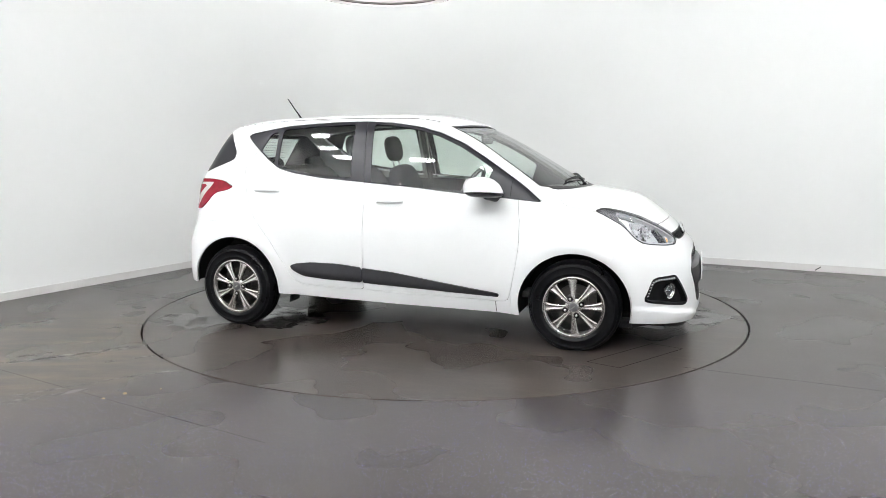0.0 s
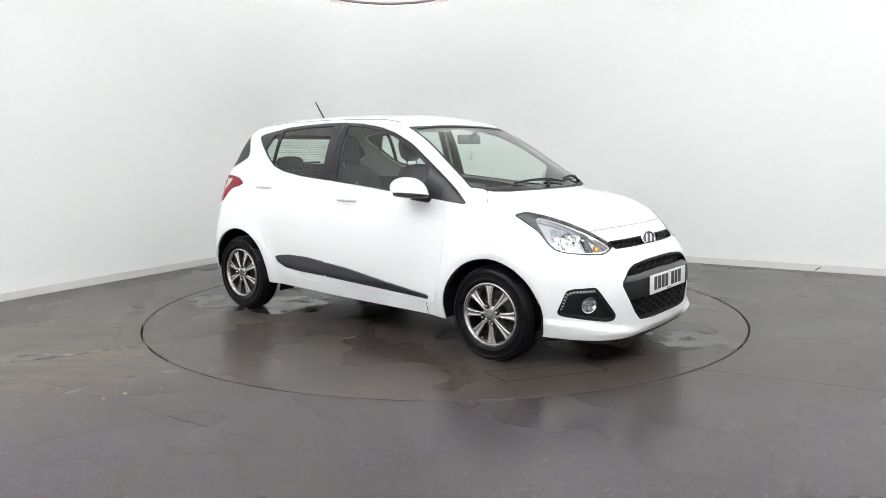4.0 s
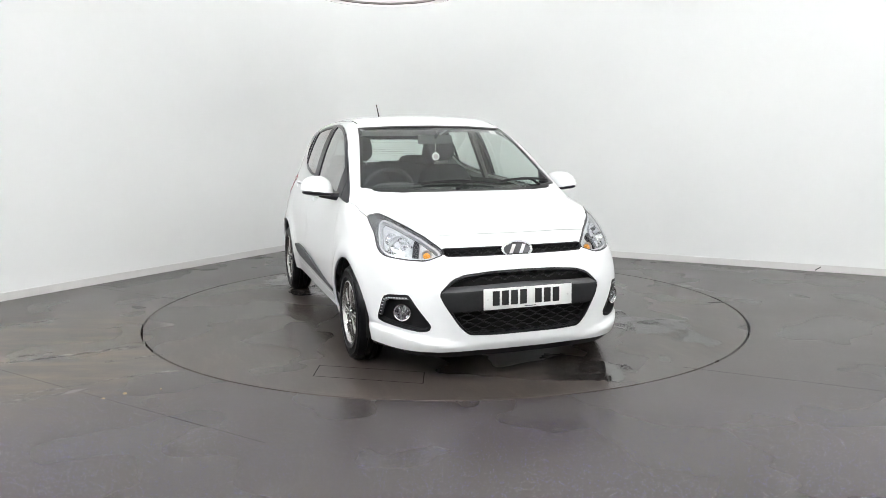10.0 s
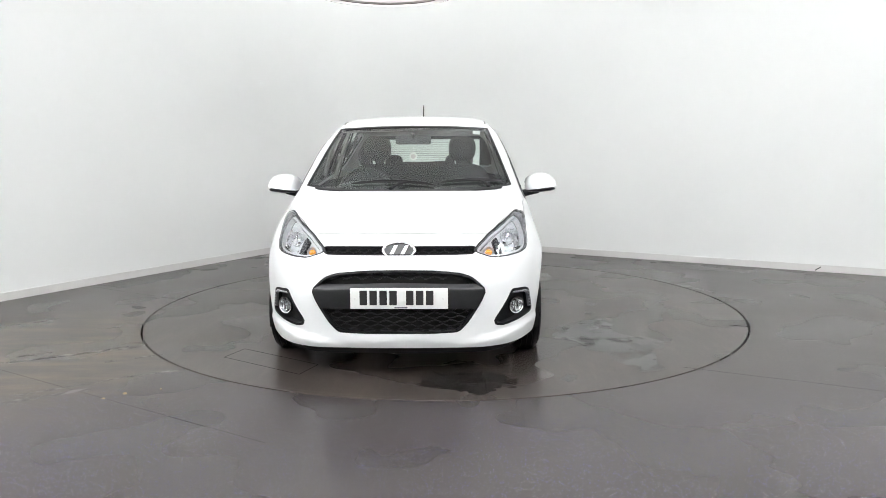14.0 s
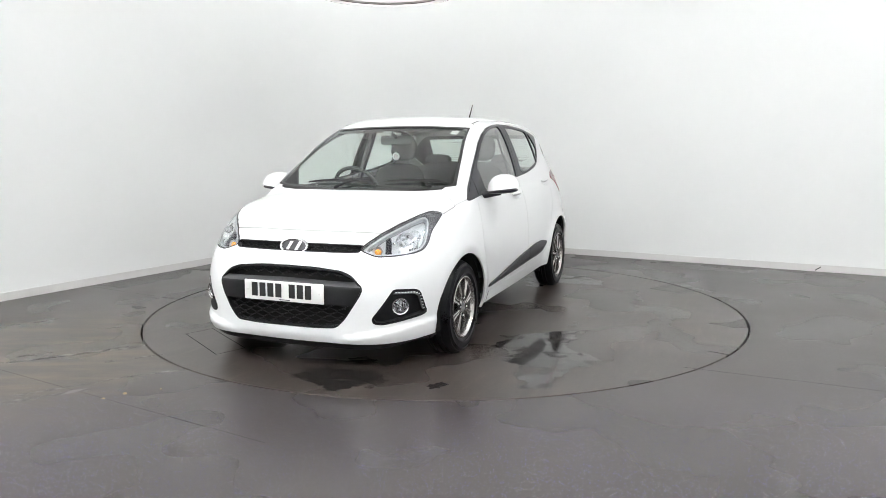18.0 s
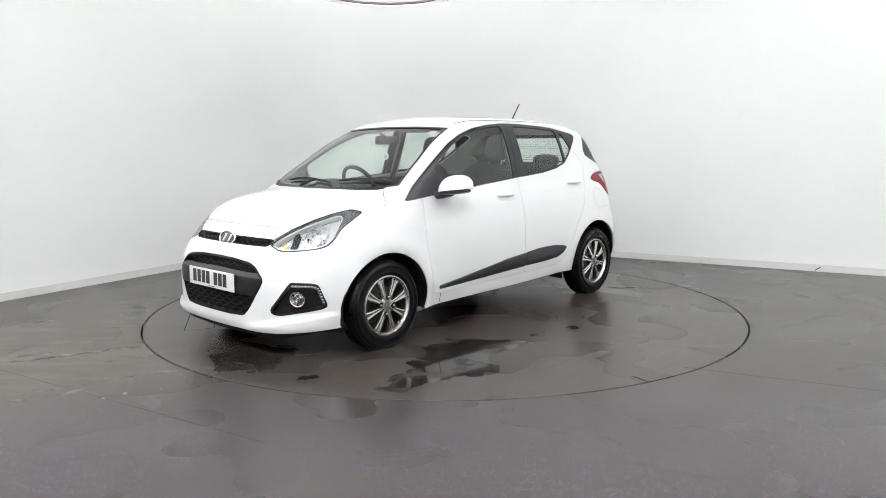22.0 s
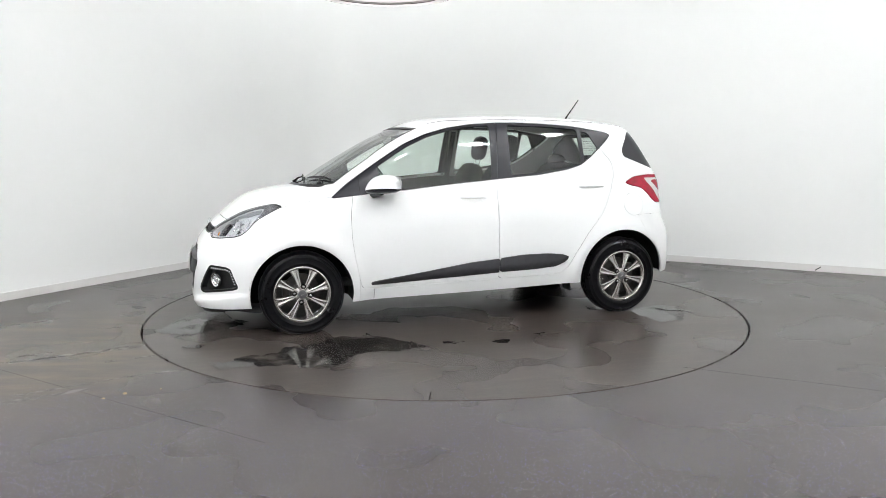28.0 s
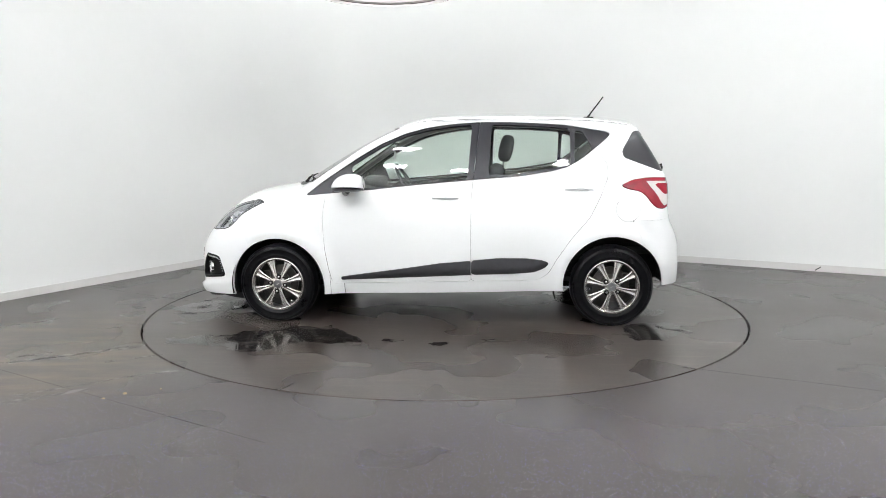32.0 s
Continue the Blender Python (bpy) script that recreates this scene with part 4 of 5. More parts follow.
part("badge_ring", tube([badge_m @ Vector((0.087 * math.cos(a), 0.044 * math.sin(a), 0.008)) for a in np.linspace(0, 2 * math.pi, 48, endpoint=False)], 0.0085, 8, None, True), CHROME, badge, "chrome oval ring")
for s in (-1, 1):
    part("badge_emblem", prism([(s * 0.030 - 0.026, -0.028), (s * 0.030 - 0.004, -0.030), (s * 0.030 + 0.026, 0.028), (s * 0.030 + 0.004, 0.030)], 0.013, badge_m, None, 0.002), CHROME, badge, "plain leaning chrome bar")


# ---- mirrors ----
def side_mirror(side):
    m0 = FLIP if side < 0 else Matrix()
    bm = pillow((0.235, 0.215, 0.212), m0 @ pose(0.648, 0.897, 0.968, 0, 0, 10), None, 2.4, 20)
    for v in bm.verts:
        out = abs(v.co.y) - 0.88
        v.co.z = max(v.co.z, 0.972 + 0.12 * out)
        v.co.x -= 0.25 * max(v.co.z - 0.96, 0)
    mirror = part("side_mirror", bm, PAINT, car, "white door mirror housing", None, 50)
    part("mirror_base", pillow((0.210, 0.200, 0.034), m0 @ pose(0.648, 0.893, 0.963, 4, 0, 10), None, 2.6, 12), PILLAR, mirror, "black mirror underside")
    part("mirror_arm", tube([m0 @ Vector(p) for p in ((0.70, 0.725, 0.938), (0.685, 0.77, 0.937), (0.665, 0.83, 0.945), (0.65, 0.88, 0.952))], [0.032, 0.026, 0.021, 0.018], 12), PILLAR, mirror, "black mirror arm")
    part("indicator_strip", tube([m0 @ Vector(p) for p in ((0.732, 0.83, 0.974), (0.733, 0.88, 0.976), (0.710, 0.93, 0.980), (0.655, 0.970, 0.986))], 0.007, 8), CLEARLENS, mirror, "clear indicator strip")
    part("mirror_glass", prism(ring_disc((0.078, 0.052)), 0.004, m0 @ facing((0.542, 0.87, 1.012), (-1, -0.2, 0.1)), None, 0.001), CHROME, mirror, "mirror glass")


for side in (1, -1):
    side_mirror(side)


# ---- wheels ----
def wheel(x, y_face, side, hub_z, phase):
    """Its axle lies along y; built with the outer face at z = 0 of its own frame."""
    m = facing((x, side * y_face, hub_z), (0, side, 0))
    # the barrel's shade is in its dark alloy colour
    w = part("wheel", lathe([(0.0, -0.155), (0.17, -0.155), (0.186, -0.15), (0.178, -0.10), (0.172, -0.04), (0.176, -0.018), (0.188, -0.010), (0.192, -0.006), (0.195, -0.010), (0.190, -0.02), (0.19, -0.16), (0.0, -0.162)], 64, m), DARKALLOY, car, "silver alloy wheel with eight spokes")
    tyre = [(0.190, -0.012), (0.196, -0.004), (0.208, 0.0005), (0.213, 0.003), (0.216, 0.001), (0.232, 0.002), (0.249, 0.0), (0.252, 0.0015), (0.255, -0.002), (0.268, -0.009), (0.270, -0.008), (0.272, -0.014), (0.279, -0.022), (0.2855, -0.034)]
    for g in (-0.05, -0.082, -0.114):
        tyre += [(0.289, g + 0.006), (0.289, g + 0.004), (0.282, g + 0.003), (0.282, g - 0.003), (0.289, g - 0.004)]
    tyre += [(0.2855, -0.138), (0.276, -0.152), (0.25, -0.170), (0.21, -0.172), (0.19, -0.165)]
    bm = lathe(tyre, 96, m)
    for v in bm.verts:
        # flattened on the ground, and bulging above the flat
        low = max(0.0, 0.045 - v.co.z) / 0.045
        v.co.y += side * 0.006 * low * (1 if side * v.co.y > y_face - 0.08 else -1)
        v.co.z = max(v.co.z, 0.0015)
    part("tyre", bm, RUBBER, w, "black rubber tyre")
    part("rim_lip", lathe([(0.171, -0.026), (0.176, -0.008), (0.181, -0.004), (0.1825, -0.007), (0.185, -0.002), (0.191, -0.004), (0.193, -0.010), (0.176, -0.03)], 72, m, None, True), ALLOY, w, "silver rim lip")
    for k in range(8):
        a = radians(45 * k + phase)
        bm = bmesh.new()
        rows = []
        for r, half in ((0.030, 0.0130), (0.055, 0.0122), (0.085, 0.0138), (0.115, 0.0172), (0.140, 0.0215), (0.158, 0.0262), (0.170, 0.0305), (0.181, 0.0370)):
            top = -0.018 + 0.008 * math.cos((r - 0.05) * 9)
            dip = 0.0045 * min(1.0, max(0.0, (r - 0.05) / 0.06))
            rows.append([bm.verts.new((r, s * half, top + z)) for s, z in ((-1.0, -0.030), (-1.0, -0.003), (-0.62, 0.0), (-0.3, -dip), (0.3, -dip), (0.62, 0.0), (1.0, -0.003), (1.0, -0.030))])
        for one, two in zip(rows, rows[1:]):
            for i in range(7):
                bm.faces.new((one[i], two[i], two[i + 1], one[i + 1]))
        bm.transform(m @ Matrix.Rotation(a, 4, "Z"))
        part("spoke", bm, ALLOY, w)
    part("hub", lathe([(0.058, -0.05), (0.055, -0.018), (0.046, -0.012), (0.032, -0.010), (0.031, -0.016), (0.0, -0.016)], 40, m), ALLOY, w, "silver hub")
    part("centre_cap", lathe([(0.029, -0.018), (0.028, -0.009), (0.020, -0.005), (0.0, -0.004)], 32, m), GREY, w, "dark centre cap with a small silver emblem")
    part("cap_emblem", prism([(-0.013, -0.007), (-0.004, -0.007), (0.013, 0.007), (0.004, 0.007)], 0.002, m @ pose(0, 0, -0.0045)), CHROME, w)
    for k in range(4):
        a = radians(90 * k + phase + 19)
        # a flat dark disc paints the shade of the nut's recess
        part("nut_shade", lathe([(0.0175, -0.018), (0.0175, -0.009), (0.016, -0.0085), (0.0, -0.0085)], 20, m @ pose(0.054 * math.cos(a), 0.054 * math.sin(a), 0)), SEAM, w, "dark disc for the shade round the nut")
        part("wheel_nut", lathe([(0.011, -0.03), (0.0105, -0.004), (0.008, 0.0), (0.0, 0.001)], 6, m @ pose(0.054 * math.cos(a), 0.054 * math.sin(a), 0)), CHROME, w)
    part("brake_disc", lathe([(0.0, -0.085), (0.07, -0.085), (0.075, -0.095), (0.128, -0.095), (0.128, -0.112), (0.0, -0.112)], 48, m), IRON, w, "dull iron brake disc")
    part("brake_caliper", block((0.05, 0.11, 0.05), 0.012, m @ pose(-0.105 * (1 if x > 0 else -1) * side, 0.03, -0.10)), IRON, w)
    a = radians(phase - 114)
    part("valve", tube([m @ Vector((r * math.cos(a), r * math.sin(a), z)) for r, z in ((0.168, -0.04), (0.155, -0.012))], 0.005, 6), CHROME, w)


for x, y, side, hub_z, phase in ((1.1925, 0.822, 1, 0.2745, 62), (1.1925, 0.822, -1, 0.2745, 3), (-1.2, 0.836, 1, 0.2805, -60), (-1.2, 0.836, -1, 0.2805, 160)):
    wheel(x, y, side, hub_z, phase)

# ---- dark underside, wheel wells and lower lips ----
under = part("underbody", block((2.9, 0.96, 0.06), 0.02, pose(0.12, 0, 0.245)), SEAM, car, "dark underbody")
part("floor_pan", block((1.55, 1.42, 0.05), 0.02, pose(-0.02, 0, 0.255)), SEAM, under)
# added block under the nose that keeps light off the floor
part("nose_light_block", block((0.42, 0.98, 0.06), 0.025, pose(1.60, 0, 0.172)), SEAM, under)
part("exhaust", pillow((0.32, 0.55, 0.14), pose(-1.45, 0.1, 0.27), None, 3, 12), IRON, under)
for (x0, z0, r), a0, a1 in ((ARCH_F, -11, 190), (ARCH_R, -5, 178)):
    for side in (1, -1):
        bm = bmesh.new()
        rows = []
        for k in range(33):
            a = radians(a0 + (a1 - a0) * k / 32)
            rows.append([bm.verts.new((x0 + (r + 0.006) * math.cos(a), side * y, z0 + (r + 0.006) * math.sin(a))) for y in (0.80, 0.78, 0.52)] + [bm.verts.new((x0, side * 0.52, z0))])
        for a, b in zip(rows, rows[1:]):
            for k in range(3):
                bm.faces.new((a[k], a[k + 1], b[k + 1], b[k]))
        bmesh.ops.remove_doubles(bm, verts=bm.verts, dist=0.0005)
        part("wheel_well", bm, SEAM, car, "black wheel well lining")
lip = cut(cut(raw, lambda v: v[:, 2] - LOW(v[:, 0]) - 0.004), lambda v: np.maximum(1.46 - v[:, 0], LOW(v[:, 0]) - 0.07 - v[:, 2]))
panel("chin_lip", both(grown(lip, -0.02)), BLACK, car, "black lip below the front bumper", 0.05)
for side in (1, -1):
    part("mud_flap", block((0.012, 0.13, 0.10), 0.004, pose(-0.80, side * 0.70, 0.225, 0, 12, 0)), BLACK, car)
    part("mud_flap", block((0.10, 0.12, 0.035), 0.01, pose(1.49, side * 0.68, 0.17)), BLACK, car)
    # dark block added to hide the bright gap between tyre and bumper
    part("gap_block", block((0.03, 0.30, 0.17), 0.01, pose(1.545, side * 0.57, 0.245)), BLACK, car)


# ---- wipers and aerial ----
def screen_at(x, y, up=0.0):
    o = np.array([[x, y, 0.6]])
    return Vector(onto(o, np.array([[0.0, 0.0, 1.0]]), 1.2)[0]) + Vector((0.0, 0, up))


for pivot, knee, a, b in (((1.150, -0.10), (1.10, 0.0), (1.06, -0.36), (1.11, 0.17)), ((1.03, 0.52), (1.01, 0.46), (1.075, 0.22), (0.955, 0.62))):
    wiper = part("wiper", tube([screen_at(*pivot, 0.006), screen_at((pivot[0] + knee[0]) / 2, (pivot[1] + knee[1]) / 2, 0.018), screen_at(*knee, 0.014)], [0.010, 0.007, 0.005], 8), BLACK, car, "black windscreen wiper")
    path = [screen_at(a[0] + (b[0] - a[0]) * k / 12, a[1] + (b[1] - a[1]) * k / 12, 0.010) for k in range(13)]
    part("wiper_blade", tube(path, 0.006, 6), SEAL, wiper)
    part("wiper_spine", tube([p + Vector((0, 0, 0.008 * math.sin(math.pi * (k + 0.5) / 13))) for k, p in enumerate(path)], 0.0045, 6), BLACK, wiper)
    part("pivot_cap", pillow((0.03, 0.03, 0.022), Matrix.Translation(screen_at(*pivot, 0.006)), None, 2.2, 8), BLACK, wiper)
top_z = float(TOP(-1.10))
aerial = part("aerial", prism([(-0.035, -0.014), (-0.02, -0.017), (0.03, -0.012), (0.042, 0.0), (0.03, 0.012), (-0.02, 0.017), (-0.035, 0.014)], 0.018, pose(-1.105, 0, top_z - 0.004), None, 0.006), BLACK, car, "short black roof aerial")
part("mast", tube([(-1.098, 0, top_z + 0.008), (-1.12, 0, top_z + 0.042), (-1.165, 0, 1.574), (-1.213, 0, 1.640)], [0.009, 0.006, 0.005, 0.0042], 8), BLACK, aerial)
part("rear_wiper", pillow((0.05, 0.05, 0.05), pose(-1.665, 0.0, 1.085), None, 2.2, 8), BLACK, car, "black rear wiper hub")
part("rear_wiper_blade", tube([(-1.655, 0.0, 1.10), (-1.635, 0.2, 1.115), (-1.60, 0.38, 1.12)], 0.008, 6), BLACK, car)


# ---- cabin ----
def front_seat(y):
    s = part("front_seat", pillow((0.52, 0.50, 0.20), pose(0.02, y, 0.60, 0, -6, 0), None, 3.6, 16), FABRIC, car, "dark cloth front seat")
    part("backrest", pillow((0.17, 0.47, 0.58), pose(-0.315, y, 0.835, 0, -17, 0), None, 3.4, 18), FABRIC, s)
    part("headrest", pillow((0.105, 0.228, 0.205), pose(-0.458, y, 1.243, 0, -12, 0), None, 2.9, 14), FABRIC, s)
    for k in (-0.06, 0.06):
        part("headrest_post", tube([(-0.43, y + k, 1.10), (-0.458, y + k, 1.22)], 0.006, 8), CHROME, s)
    part("seat_base", block((0.45, 0.42, 0.22), 0.03, pose(0.0, y, 0.40)), CABIN, s)


front_seat(0.355)
front_seat(-0.355)
bench = part("rear_bench", pillow((0.50, 1.22, 0.22), pose(-0.72, 0, 0.58, 0, -6, 0), None, 4, 18), FABRIC, car, "dark cloth rear bench")
part("backrest", pillow((0.18, 1.22, 0.62), pose(-1.05, 0, 0.82, 0, -20, 0), None, 4, 18), FABRIC, bench)
for y in (0.33, -0.33):
    part("headrest", pillow((0.09, 0.26, 0.11), pose(-1.17, y, 1.13, 0, -15, 0), None, 3, 12), FABRIC, bench)
part("parcel_shelf", block((0.42, 1.16, 0.03), 0.01, pose(-1.36, 0, 1.005)), CABIN, car, "dark parcel shelf")
part("load_floor", block((0.5, 1.1, 0.05), 0.01, pose(-1.35, 0, 0.50)), CABIN, car)
part("cabin_floor", block((2.3, 1.34, 0.04), 0.01, pose(0.0, 0, 0.31)), CABIN, car)
dash_line = [(0.99, 0.62), (0.99, 0.935), (0.95, 0.952), (0.84, 0.955), (0.70, 0.945), (0.62, 0.92), (0.585, 0.87), (0.60, 0.76), (0.66, 0.62)]
dash = part("dashboard", prism([(x, z) for x, z in dash_line], 1.24, Matrix(((1, 0, 0, 0), (0, 0, 1, -0.62), (0, 1, 0, 0), (0, 0, 0, 1)))), CABIN, car, "dark grey dashboard")
part("instrument_hood", pillow((0.20, 0.36, 0.13), pose(0.66, -0.35, 0.955), None, 3, 14), CABIN, dash)
part("centre_console", block((0.30, 0.22, 0.30), 0.03, pose(0.55, 0, 0.72)), CABIN, dash)
part("gear_knob", pillow((0.05, 0.05, 0.07), pose(0.40, 0, 0.80), None, 2.2, 10), CABIN, dash)
sw_m = facing((0.395, -0.350, 0.955), (-0.86, 0, 0.50))
wheel_rim = part("steering_wheel", tube([sw_m @ Vector((0.180 * math.cos(a), 0.172 * math.sin(a), 0)) for a in np.linspace(0, 2 * math.pi, 44, endpoint=False)], 0.015, 10, None, True), CABIN, car, "dark steering wheel on the right side")
part("wheel_boss", pillow((0.17, 0.14, 0.06), sw_m @ pose(0, -0.015, -0.015), None, 2.8, 12), CABIN, wheel_rim)
for p in ((-0.17, 0.0), (0.17, 0.0), (0.0, -0.165)):
    part("wheel_spoke", tube([sw_m @ Vector((p[0] * 0.3, p[1] * 0.3, -0.01)), sw_m @ Vector((p[0], p[1], 0))], 0.014, 8), GREY, wheel_rim)
part("steering_column", tube([sw_m @ Vector((0, 0, -0.02)), sw_m @ Vector((0, 0, -0.25))], 0.04, 12), CABIN, wheel_rim)
mirror_in = part("rear_view_mirror", block((0.022, 0.255, 0.066), 0.014, pose(0.425, 0.0, 1.309, 0, -8, 0)), CABIN, car, "dark rear view mirror")
part("mirror_stem", tube([(0.435, 0, 1.325), (0.49, 0, 1.355)], 0.012, 8), CABIN, mirror_in)
part("mirror_glass", block((0.004, 0.215, 0.046), 0.0, pose(0.412, 0.0, 1.314, 0, -8, 0)), CHROME, mirror_in)
for side in (1, -1):
    part("pillar_trim", block((0.075, 0.022, 0.42), 0.008, pose(-0.285, side * 0.628, 1.20, side * 19, 0, 0)), LINING, car, "pale inner pillar trim")
    part("seat_belt", block((0.045, 0.003, 0.46), 0.001, pose(-0.262, side * 0.606, 1.17, side * 19, -4, 0)), FABRIC, car, "dark seat belt webbing")
    part("belt_anchor", block((0.03, 0.016, 0.05), 0.005, pose(-0.275, side * 0.567, 1.345, side * 19, 0, 0)), CABIN, car)
for y in (0.34, -0.34):
    part("sun_visor", block((0.14, 0.38, 0.018), 0.008, pose(0.30, y, 1.385, 0, 14, 0)), LINING, car)
part("permit_sticker", block((0.052, 0.075, 0.001), 0.0, facing(screen_at(0.405, 0.455, -0.012), normal_at(screen_at(0.405, 0.455)), (1, 0, 0))), PLATE, car, "small white sticker inside the windscreen")
part("window_sticker", prism([(-0.022, -0.018), (0.022, -0.018), (0.0, 0.022)], 0.001, facing((0.03, -0.742, 1.008), (0, -1, 0.2))), CLEARLENS, car, "small pale triangular window sticker")
for k in range(9):
    z = 1.13 + 0.021 * k
    pts = []
    for y in np.linspace(-0.47, 0.47, 13):
        q = skin_at(y, z, (-1.0, 0.0, 0.0))
        pts.append(q + Vector((0.008, 0, 0)))
    part("heater_line", tube(pts, 0.0011, 4), SEAM, car)

# a round hanging air freshener, on its cord below the mirror
fresh = part("air_freshener", lathe([(0.0, -0.006), (0.024, -0.006), (0.029, 0.0), (0.024, 0.006), (0.0, 0.006)], 32, facing((0.438, 0.0, 1.190), (1, 0, 0))), PLATE, None)
tagged(fresh, "round cream air freshener hanging from the mirror", "air freshener")
part("medallion", lathe([(0.0, 0.0085), (0.015, 0.0085), (0.017, 0.006)], 24, facing((0.438, 0.0, 1.190), (1, 0, 0))), CLEARLENS, fresh, "pinkish middle")
part("medallion", lathe([(0.0, 0.0085), (0.015, 0.0085), (0.017, 0.006)], 24, facing((0.438, 0.0, 1.190), (-1, 0, 0))), CLEARLENS, fresh)
part("cord", tube([(0.438, 0, 1.218), (0.434, 0, 1.30)], 0.0012, 5), PLATE, fresh)
on_board.append((fresh, SEAT_ON))


# ---- wet patches, seams and scuffs ----
def ragged(points, rough, seed, passes=4):
    """A closed outline broken up into an uneven edge."""
    rng = random.Random(seed)
    p = [Vector((*q, 0)) for q in points]
    for _ in range(passes):
        out = []
        for a, b in zip(p, p[1:] + p[:1]):
            d = b - a
            out += [a, (a + b) / 2 + Vector((-d.y, d.x, 0)) * rng.uniform(-rough, rough)]
        p = out
    return p


def patch(name, points, mat, parent, z, label="", rough=0.28, seed=1):
    bm = bmesh.new()
    edge = [bm.verts.new((q.x, q.y, z)) for q in ragged(points, rough, seed)]
    edges = [bm.edges.new((a, b)) for a, b in zip(edge, edge[1:] + edge[:1])]
    bmesh.ops.triangle_fill(bm, edges=edges, use_beauty=True)
    for f in bm.faces:
        if f.normal.z < 0:
            f.normal_flip()
    me = bpy.data.meshes.new(name)
    bm.to_mesh(me)
    bm.free()
    return link(name, me, mat, parent, label)


def strip(name, points, width, mat, parent, z, label=""):
    bm = bmesh.new()
    p = [Vector((*q, z)) for q in points]
    rows = []
    for i, q in enumerate(p):
        d = (p[min(i + 1, len(p) - 1)] - p[max(i - 1, 0)]).normalized()
        n = Vector((-d.y, d.x, 0)) * width / 2
        rows.append((bm.verts.new(q - n), bm.verts.new(q + n)))
    for a, b in zip(rows, rows[1:]):
        bm.faces.new((a[0], b[0], b[1], a[1]))
    return part(name, bm, mat, parent, label)


wet_spots = [
    [(0.45, 1.15), (0.50, 1.0), (0.64, 0.86), (0.75, 0.70), (0.95, 0.74), (1.1, 0.88), (1.26, 0.90), (1.54, 1.04), (1.77, 1.13), (1.73, 1.24), (1.58, 1.27), (1.33, 1.30), (1.25, 1.40), (1.04, 1.38), (0.95, 1.24), (0.70, 1.19)],
    [(1.70, -0.02), (1.82, 0.05), (1.76, 0.24), (1.89, 0.44), (2.05, 0.42), (2.06, 0.30), (2.16, 0.20), (2.10, 0.15), (2.05, -0.08), (1.87, -0.10)],
    [(-1.93, -1.02), (-1.85, -0.88), (-1.52, -0.81), (-1.36, -0.58), (-1.04, -0.51), (-1.0, -0.25), (-0.77, -0.59), (-0.68, -0.88), (-0.90, -1.07), (-1.16, -1.01), (-1.38, -1.15)],
    [(-1.45, 0.52), (-1.74, 0.58), (-1.60, 0.88), (-1.32, 1.0), (-1.19, 0.85)],
    [(-1.37, 0.13), (-1.70, 0.05), (-1.45, 0.36), (-1.13, 0.51), (-1.02, 0.45)],
    [(1.91, 0.66), (1.81, 0.72), (1.87, 0.76), (1.95, 0.70)],
    [(0.31, 1.06), (0.18, 1.10), (0.25, 1.16), (0.33, 1.11)],
    [(-0.02, 1.12), (-0.12, 1.14), (-0.08, 1.20), (0.02, 1.17)],
    [(-0.30, 1.0), (-0.42, 1.02), (-0.36, 1.09)],
    [(1.62, 0.02), (1.52, 0.10), (1.58, 0.22), (1.70, 0.12)],
]
for k, spot in enumerate(wet_spots):
    patch("wet_patch", spot, WET, turntable, 0.0012, "thin dark film of water" if k == 0 else "", 0.30, 20 + k)
for line in ([(1.48, -1.31), (1.82, -0.78)], [(1.82, -0.78), (1.63, -0.71)], [(1.48, -1.31), (1.29, -1.24)], [(1.29, -1.24), (1.63, -0.71)]):
    strip("hatch_seam", line, 0.006, SEAM, turntable, 0.0008)

strip("index_mark", [(0.655, 2.02), (0.672, 2.075), (0.695, 2.14)], 0.007, SEAM, turntable, 0.0008)
for k, (x, y, r) in enumerate(((-1.657, -2.127, 0.011), (-1.735, -2.20, 0.008), (-1.50, -2.05, 0.005))):
    tagged(part("crumb", pillow((2 * r, 1.6 * r, r), pose(x, y, 0.4 * r, 0, 0, 40 * k), None, 2.3, 5), STRAW, None), "small straw-coloured crumb on the dark floor", "crumb", "crumbs on the floor")

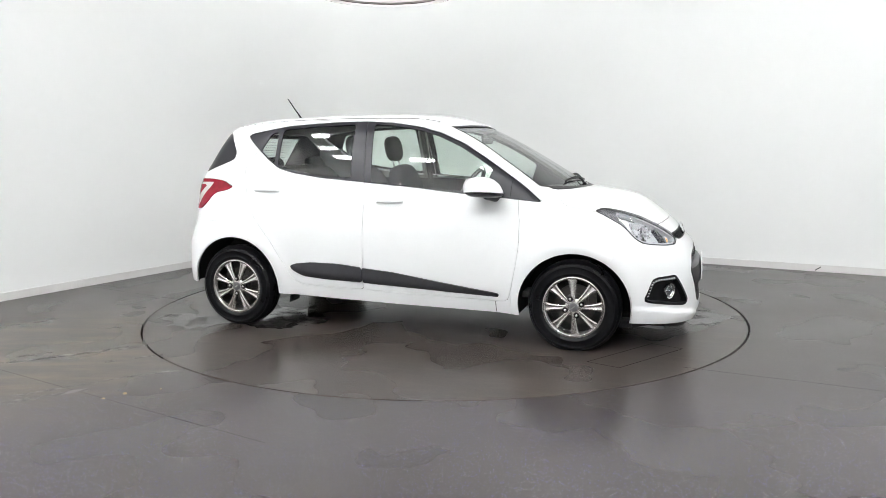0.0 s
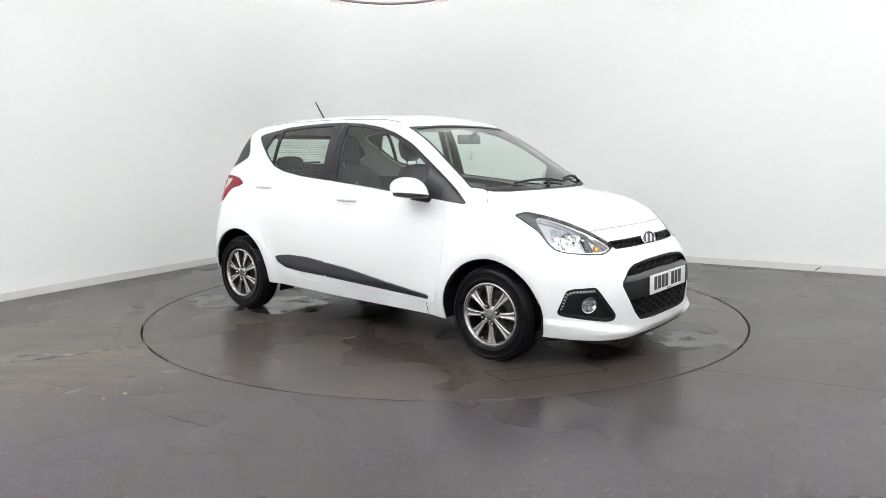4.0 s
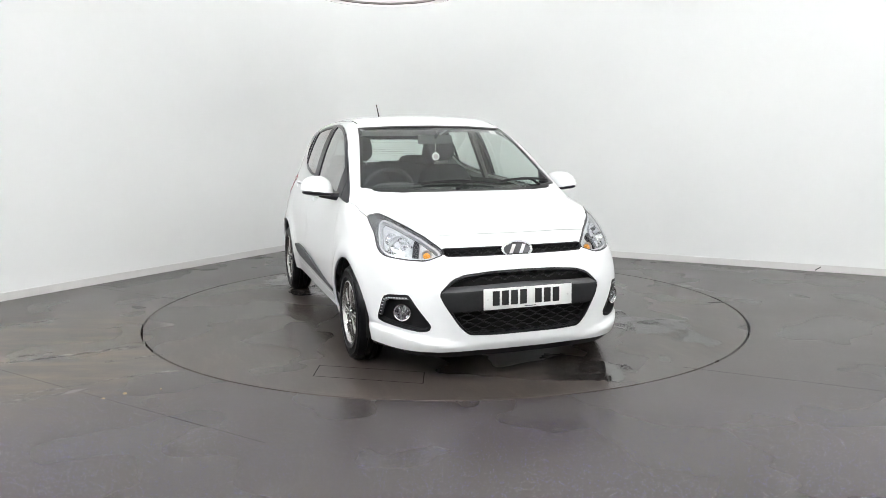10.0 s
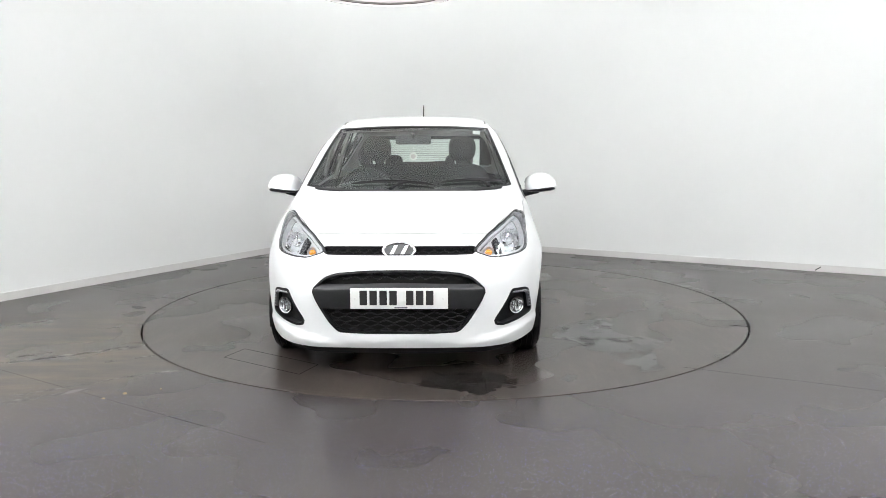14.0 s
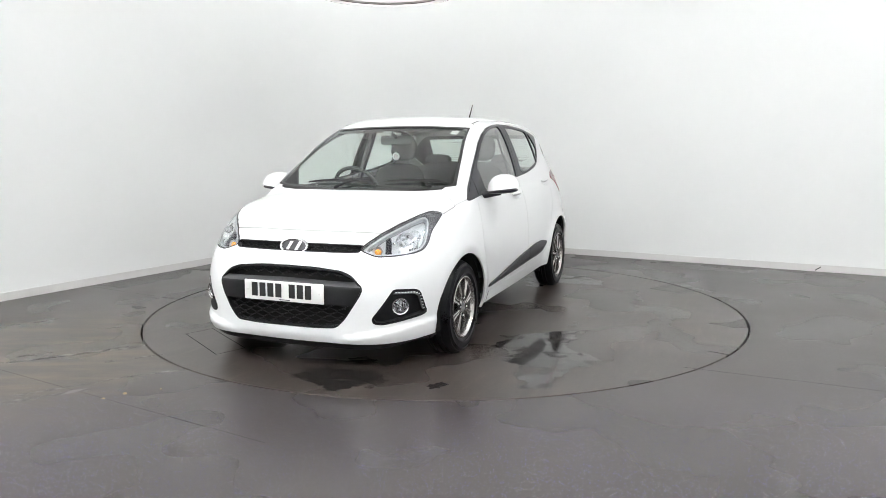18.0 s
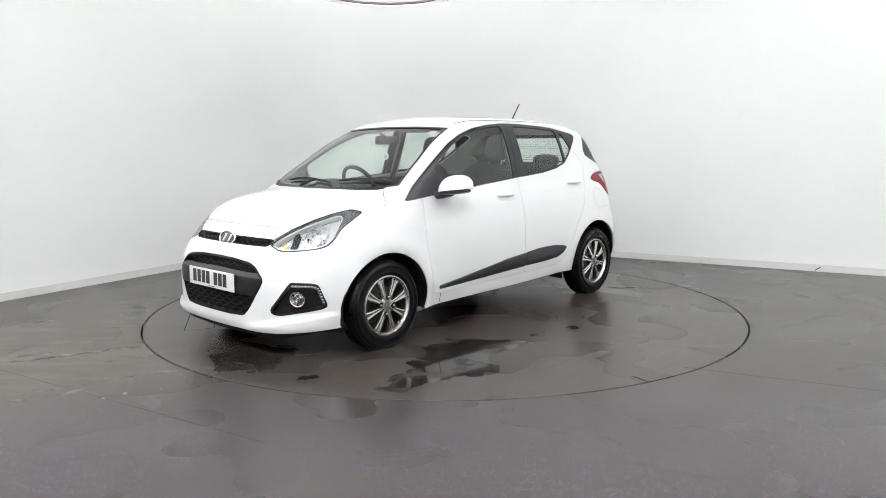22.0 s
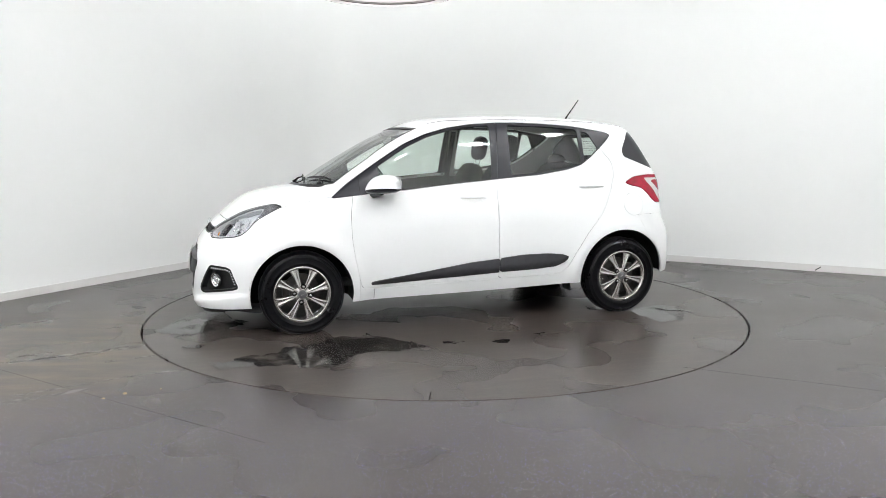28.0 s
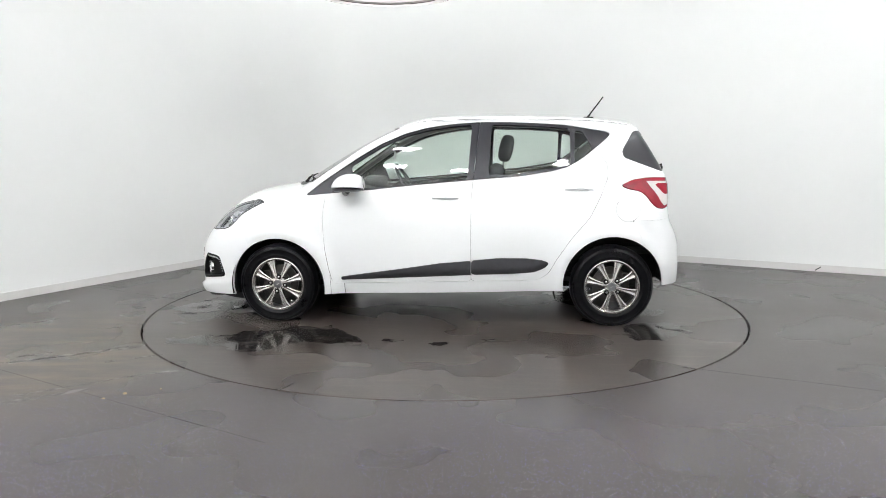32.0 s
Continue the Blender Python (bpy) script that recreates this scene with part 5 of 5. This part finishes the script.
for k, spot in enumerate(([(2.4, 2.03), (2.71, 1.94), (3.18, 1.64), (3.06, 1.46), (2.64, 1.62), (2.41, 1.86)], [(2.09, 0.92), (2.24, 0.62), (2.30, 0.46), (2.36, 0.52), (2.22, 0.84)])):
    tagged(patch("water_film", spot, WET, None, 0.0012, "", 0.25, 50 + k), "thin film of water on the dark floor", "puddle")
scuffs = [([(-2.80, -1.64), (-1.92, -1.17)], 0.045), ([(-2.02, -1.55), (-1.74, -1.38)], 0.03), ([(-3.0, -0.53), (-2.88, -0.39)], 0.02), ([(-2.32, -2.34), (-1.88, -2.04)], 0.05),
          ([(-2.47, -0.74), (-2.30, -0.67)], 0.04), ([(-2.22, -2.14), (-1.74, -1.82)], 0.03), ([(-1.75, -1.83), (-1.53, -1.71)], 0.03), ([(-2.62, -1.42), (-2.45, -1.33)], 0.03)]
for k, ((a, b), w) in enumerate(scuffs):
    d = (Vector(b) - Vector(a)).normalized() * w / 2
    line = [(a[0] + (b[0] - a[0]) * t, a[1] + (b[1] - a[1]) * t) for t in (0.0, 0.25, 0.5, 0.75, 1.0)]
    round_ = [(x + d.y, y - d.x) for x, y in line] + [(x - d.y, y + d.x) for x, y in line[::-1]]
    tagged(patch("floor_scuff", round_, SCUFF, None, 0.001, "", 0.10, 70 + k), "pale scuff on the dark floor", "scuff", "floor scuffs")
for line in ([(1.36, -1.70), (1.74, -1.89), (1.94, -1.98), (2.40, -2.21), (3.4, -2.7)], [(-3.3, -1.25), (-2.56, -1.69), (-1.74, -2.19), (-0.77, -2.78)], [(-3.4, 0.98), (-3.05, 0.77), (-2.55, 0.47), (-2.12, 0.22)]):
    tagged(strip("floor_seam", line, 0.004 if line[0][0] > 0 else 0.0022, SEAM, None, 0.0008), "thin dark seam between floor sheets", "floor seam", "", "structure")


def motions():
    """The turntable turns at a steady pace and carries the car with all that is in it."""
    turn = lambda t: -18.299 - 5.1595 * t - 0.005085 * t * t + 0.00012 * t**3
    rows = [(t, pose(0, 0, 0, 0, 0, turn(t))) for t in range(33)]
    walk(turntable, rows)
    for carried, offset in on_board:
        walk(carried, [(t, m @ offset) for t, m in rows])


motions()
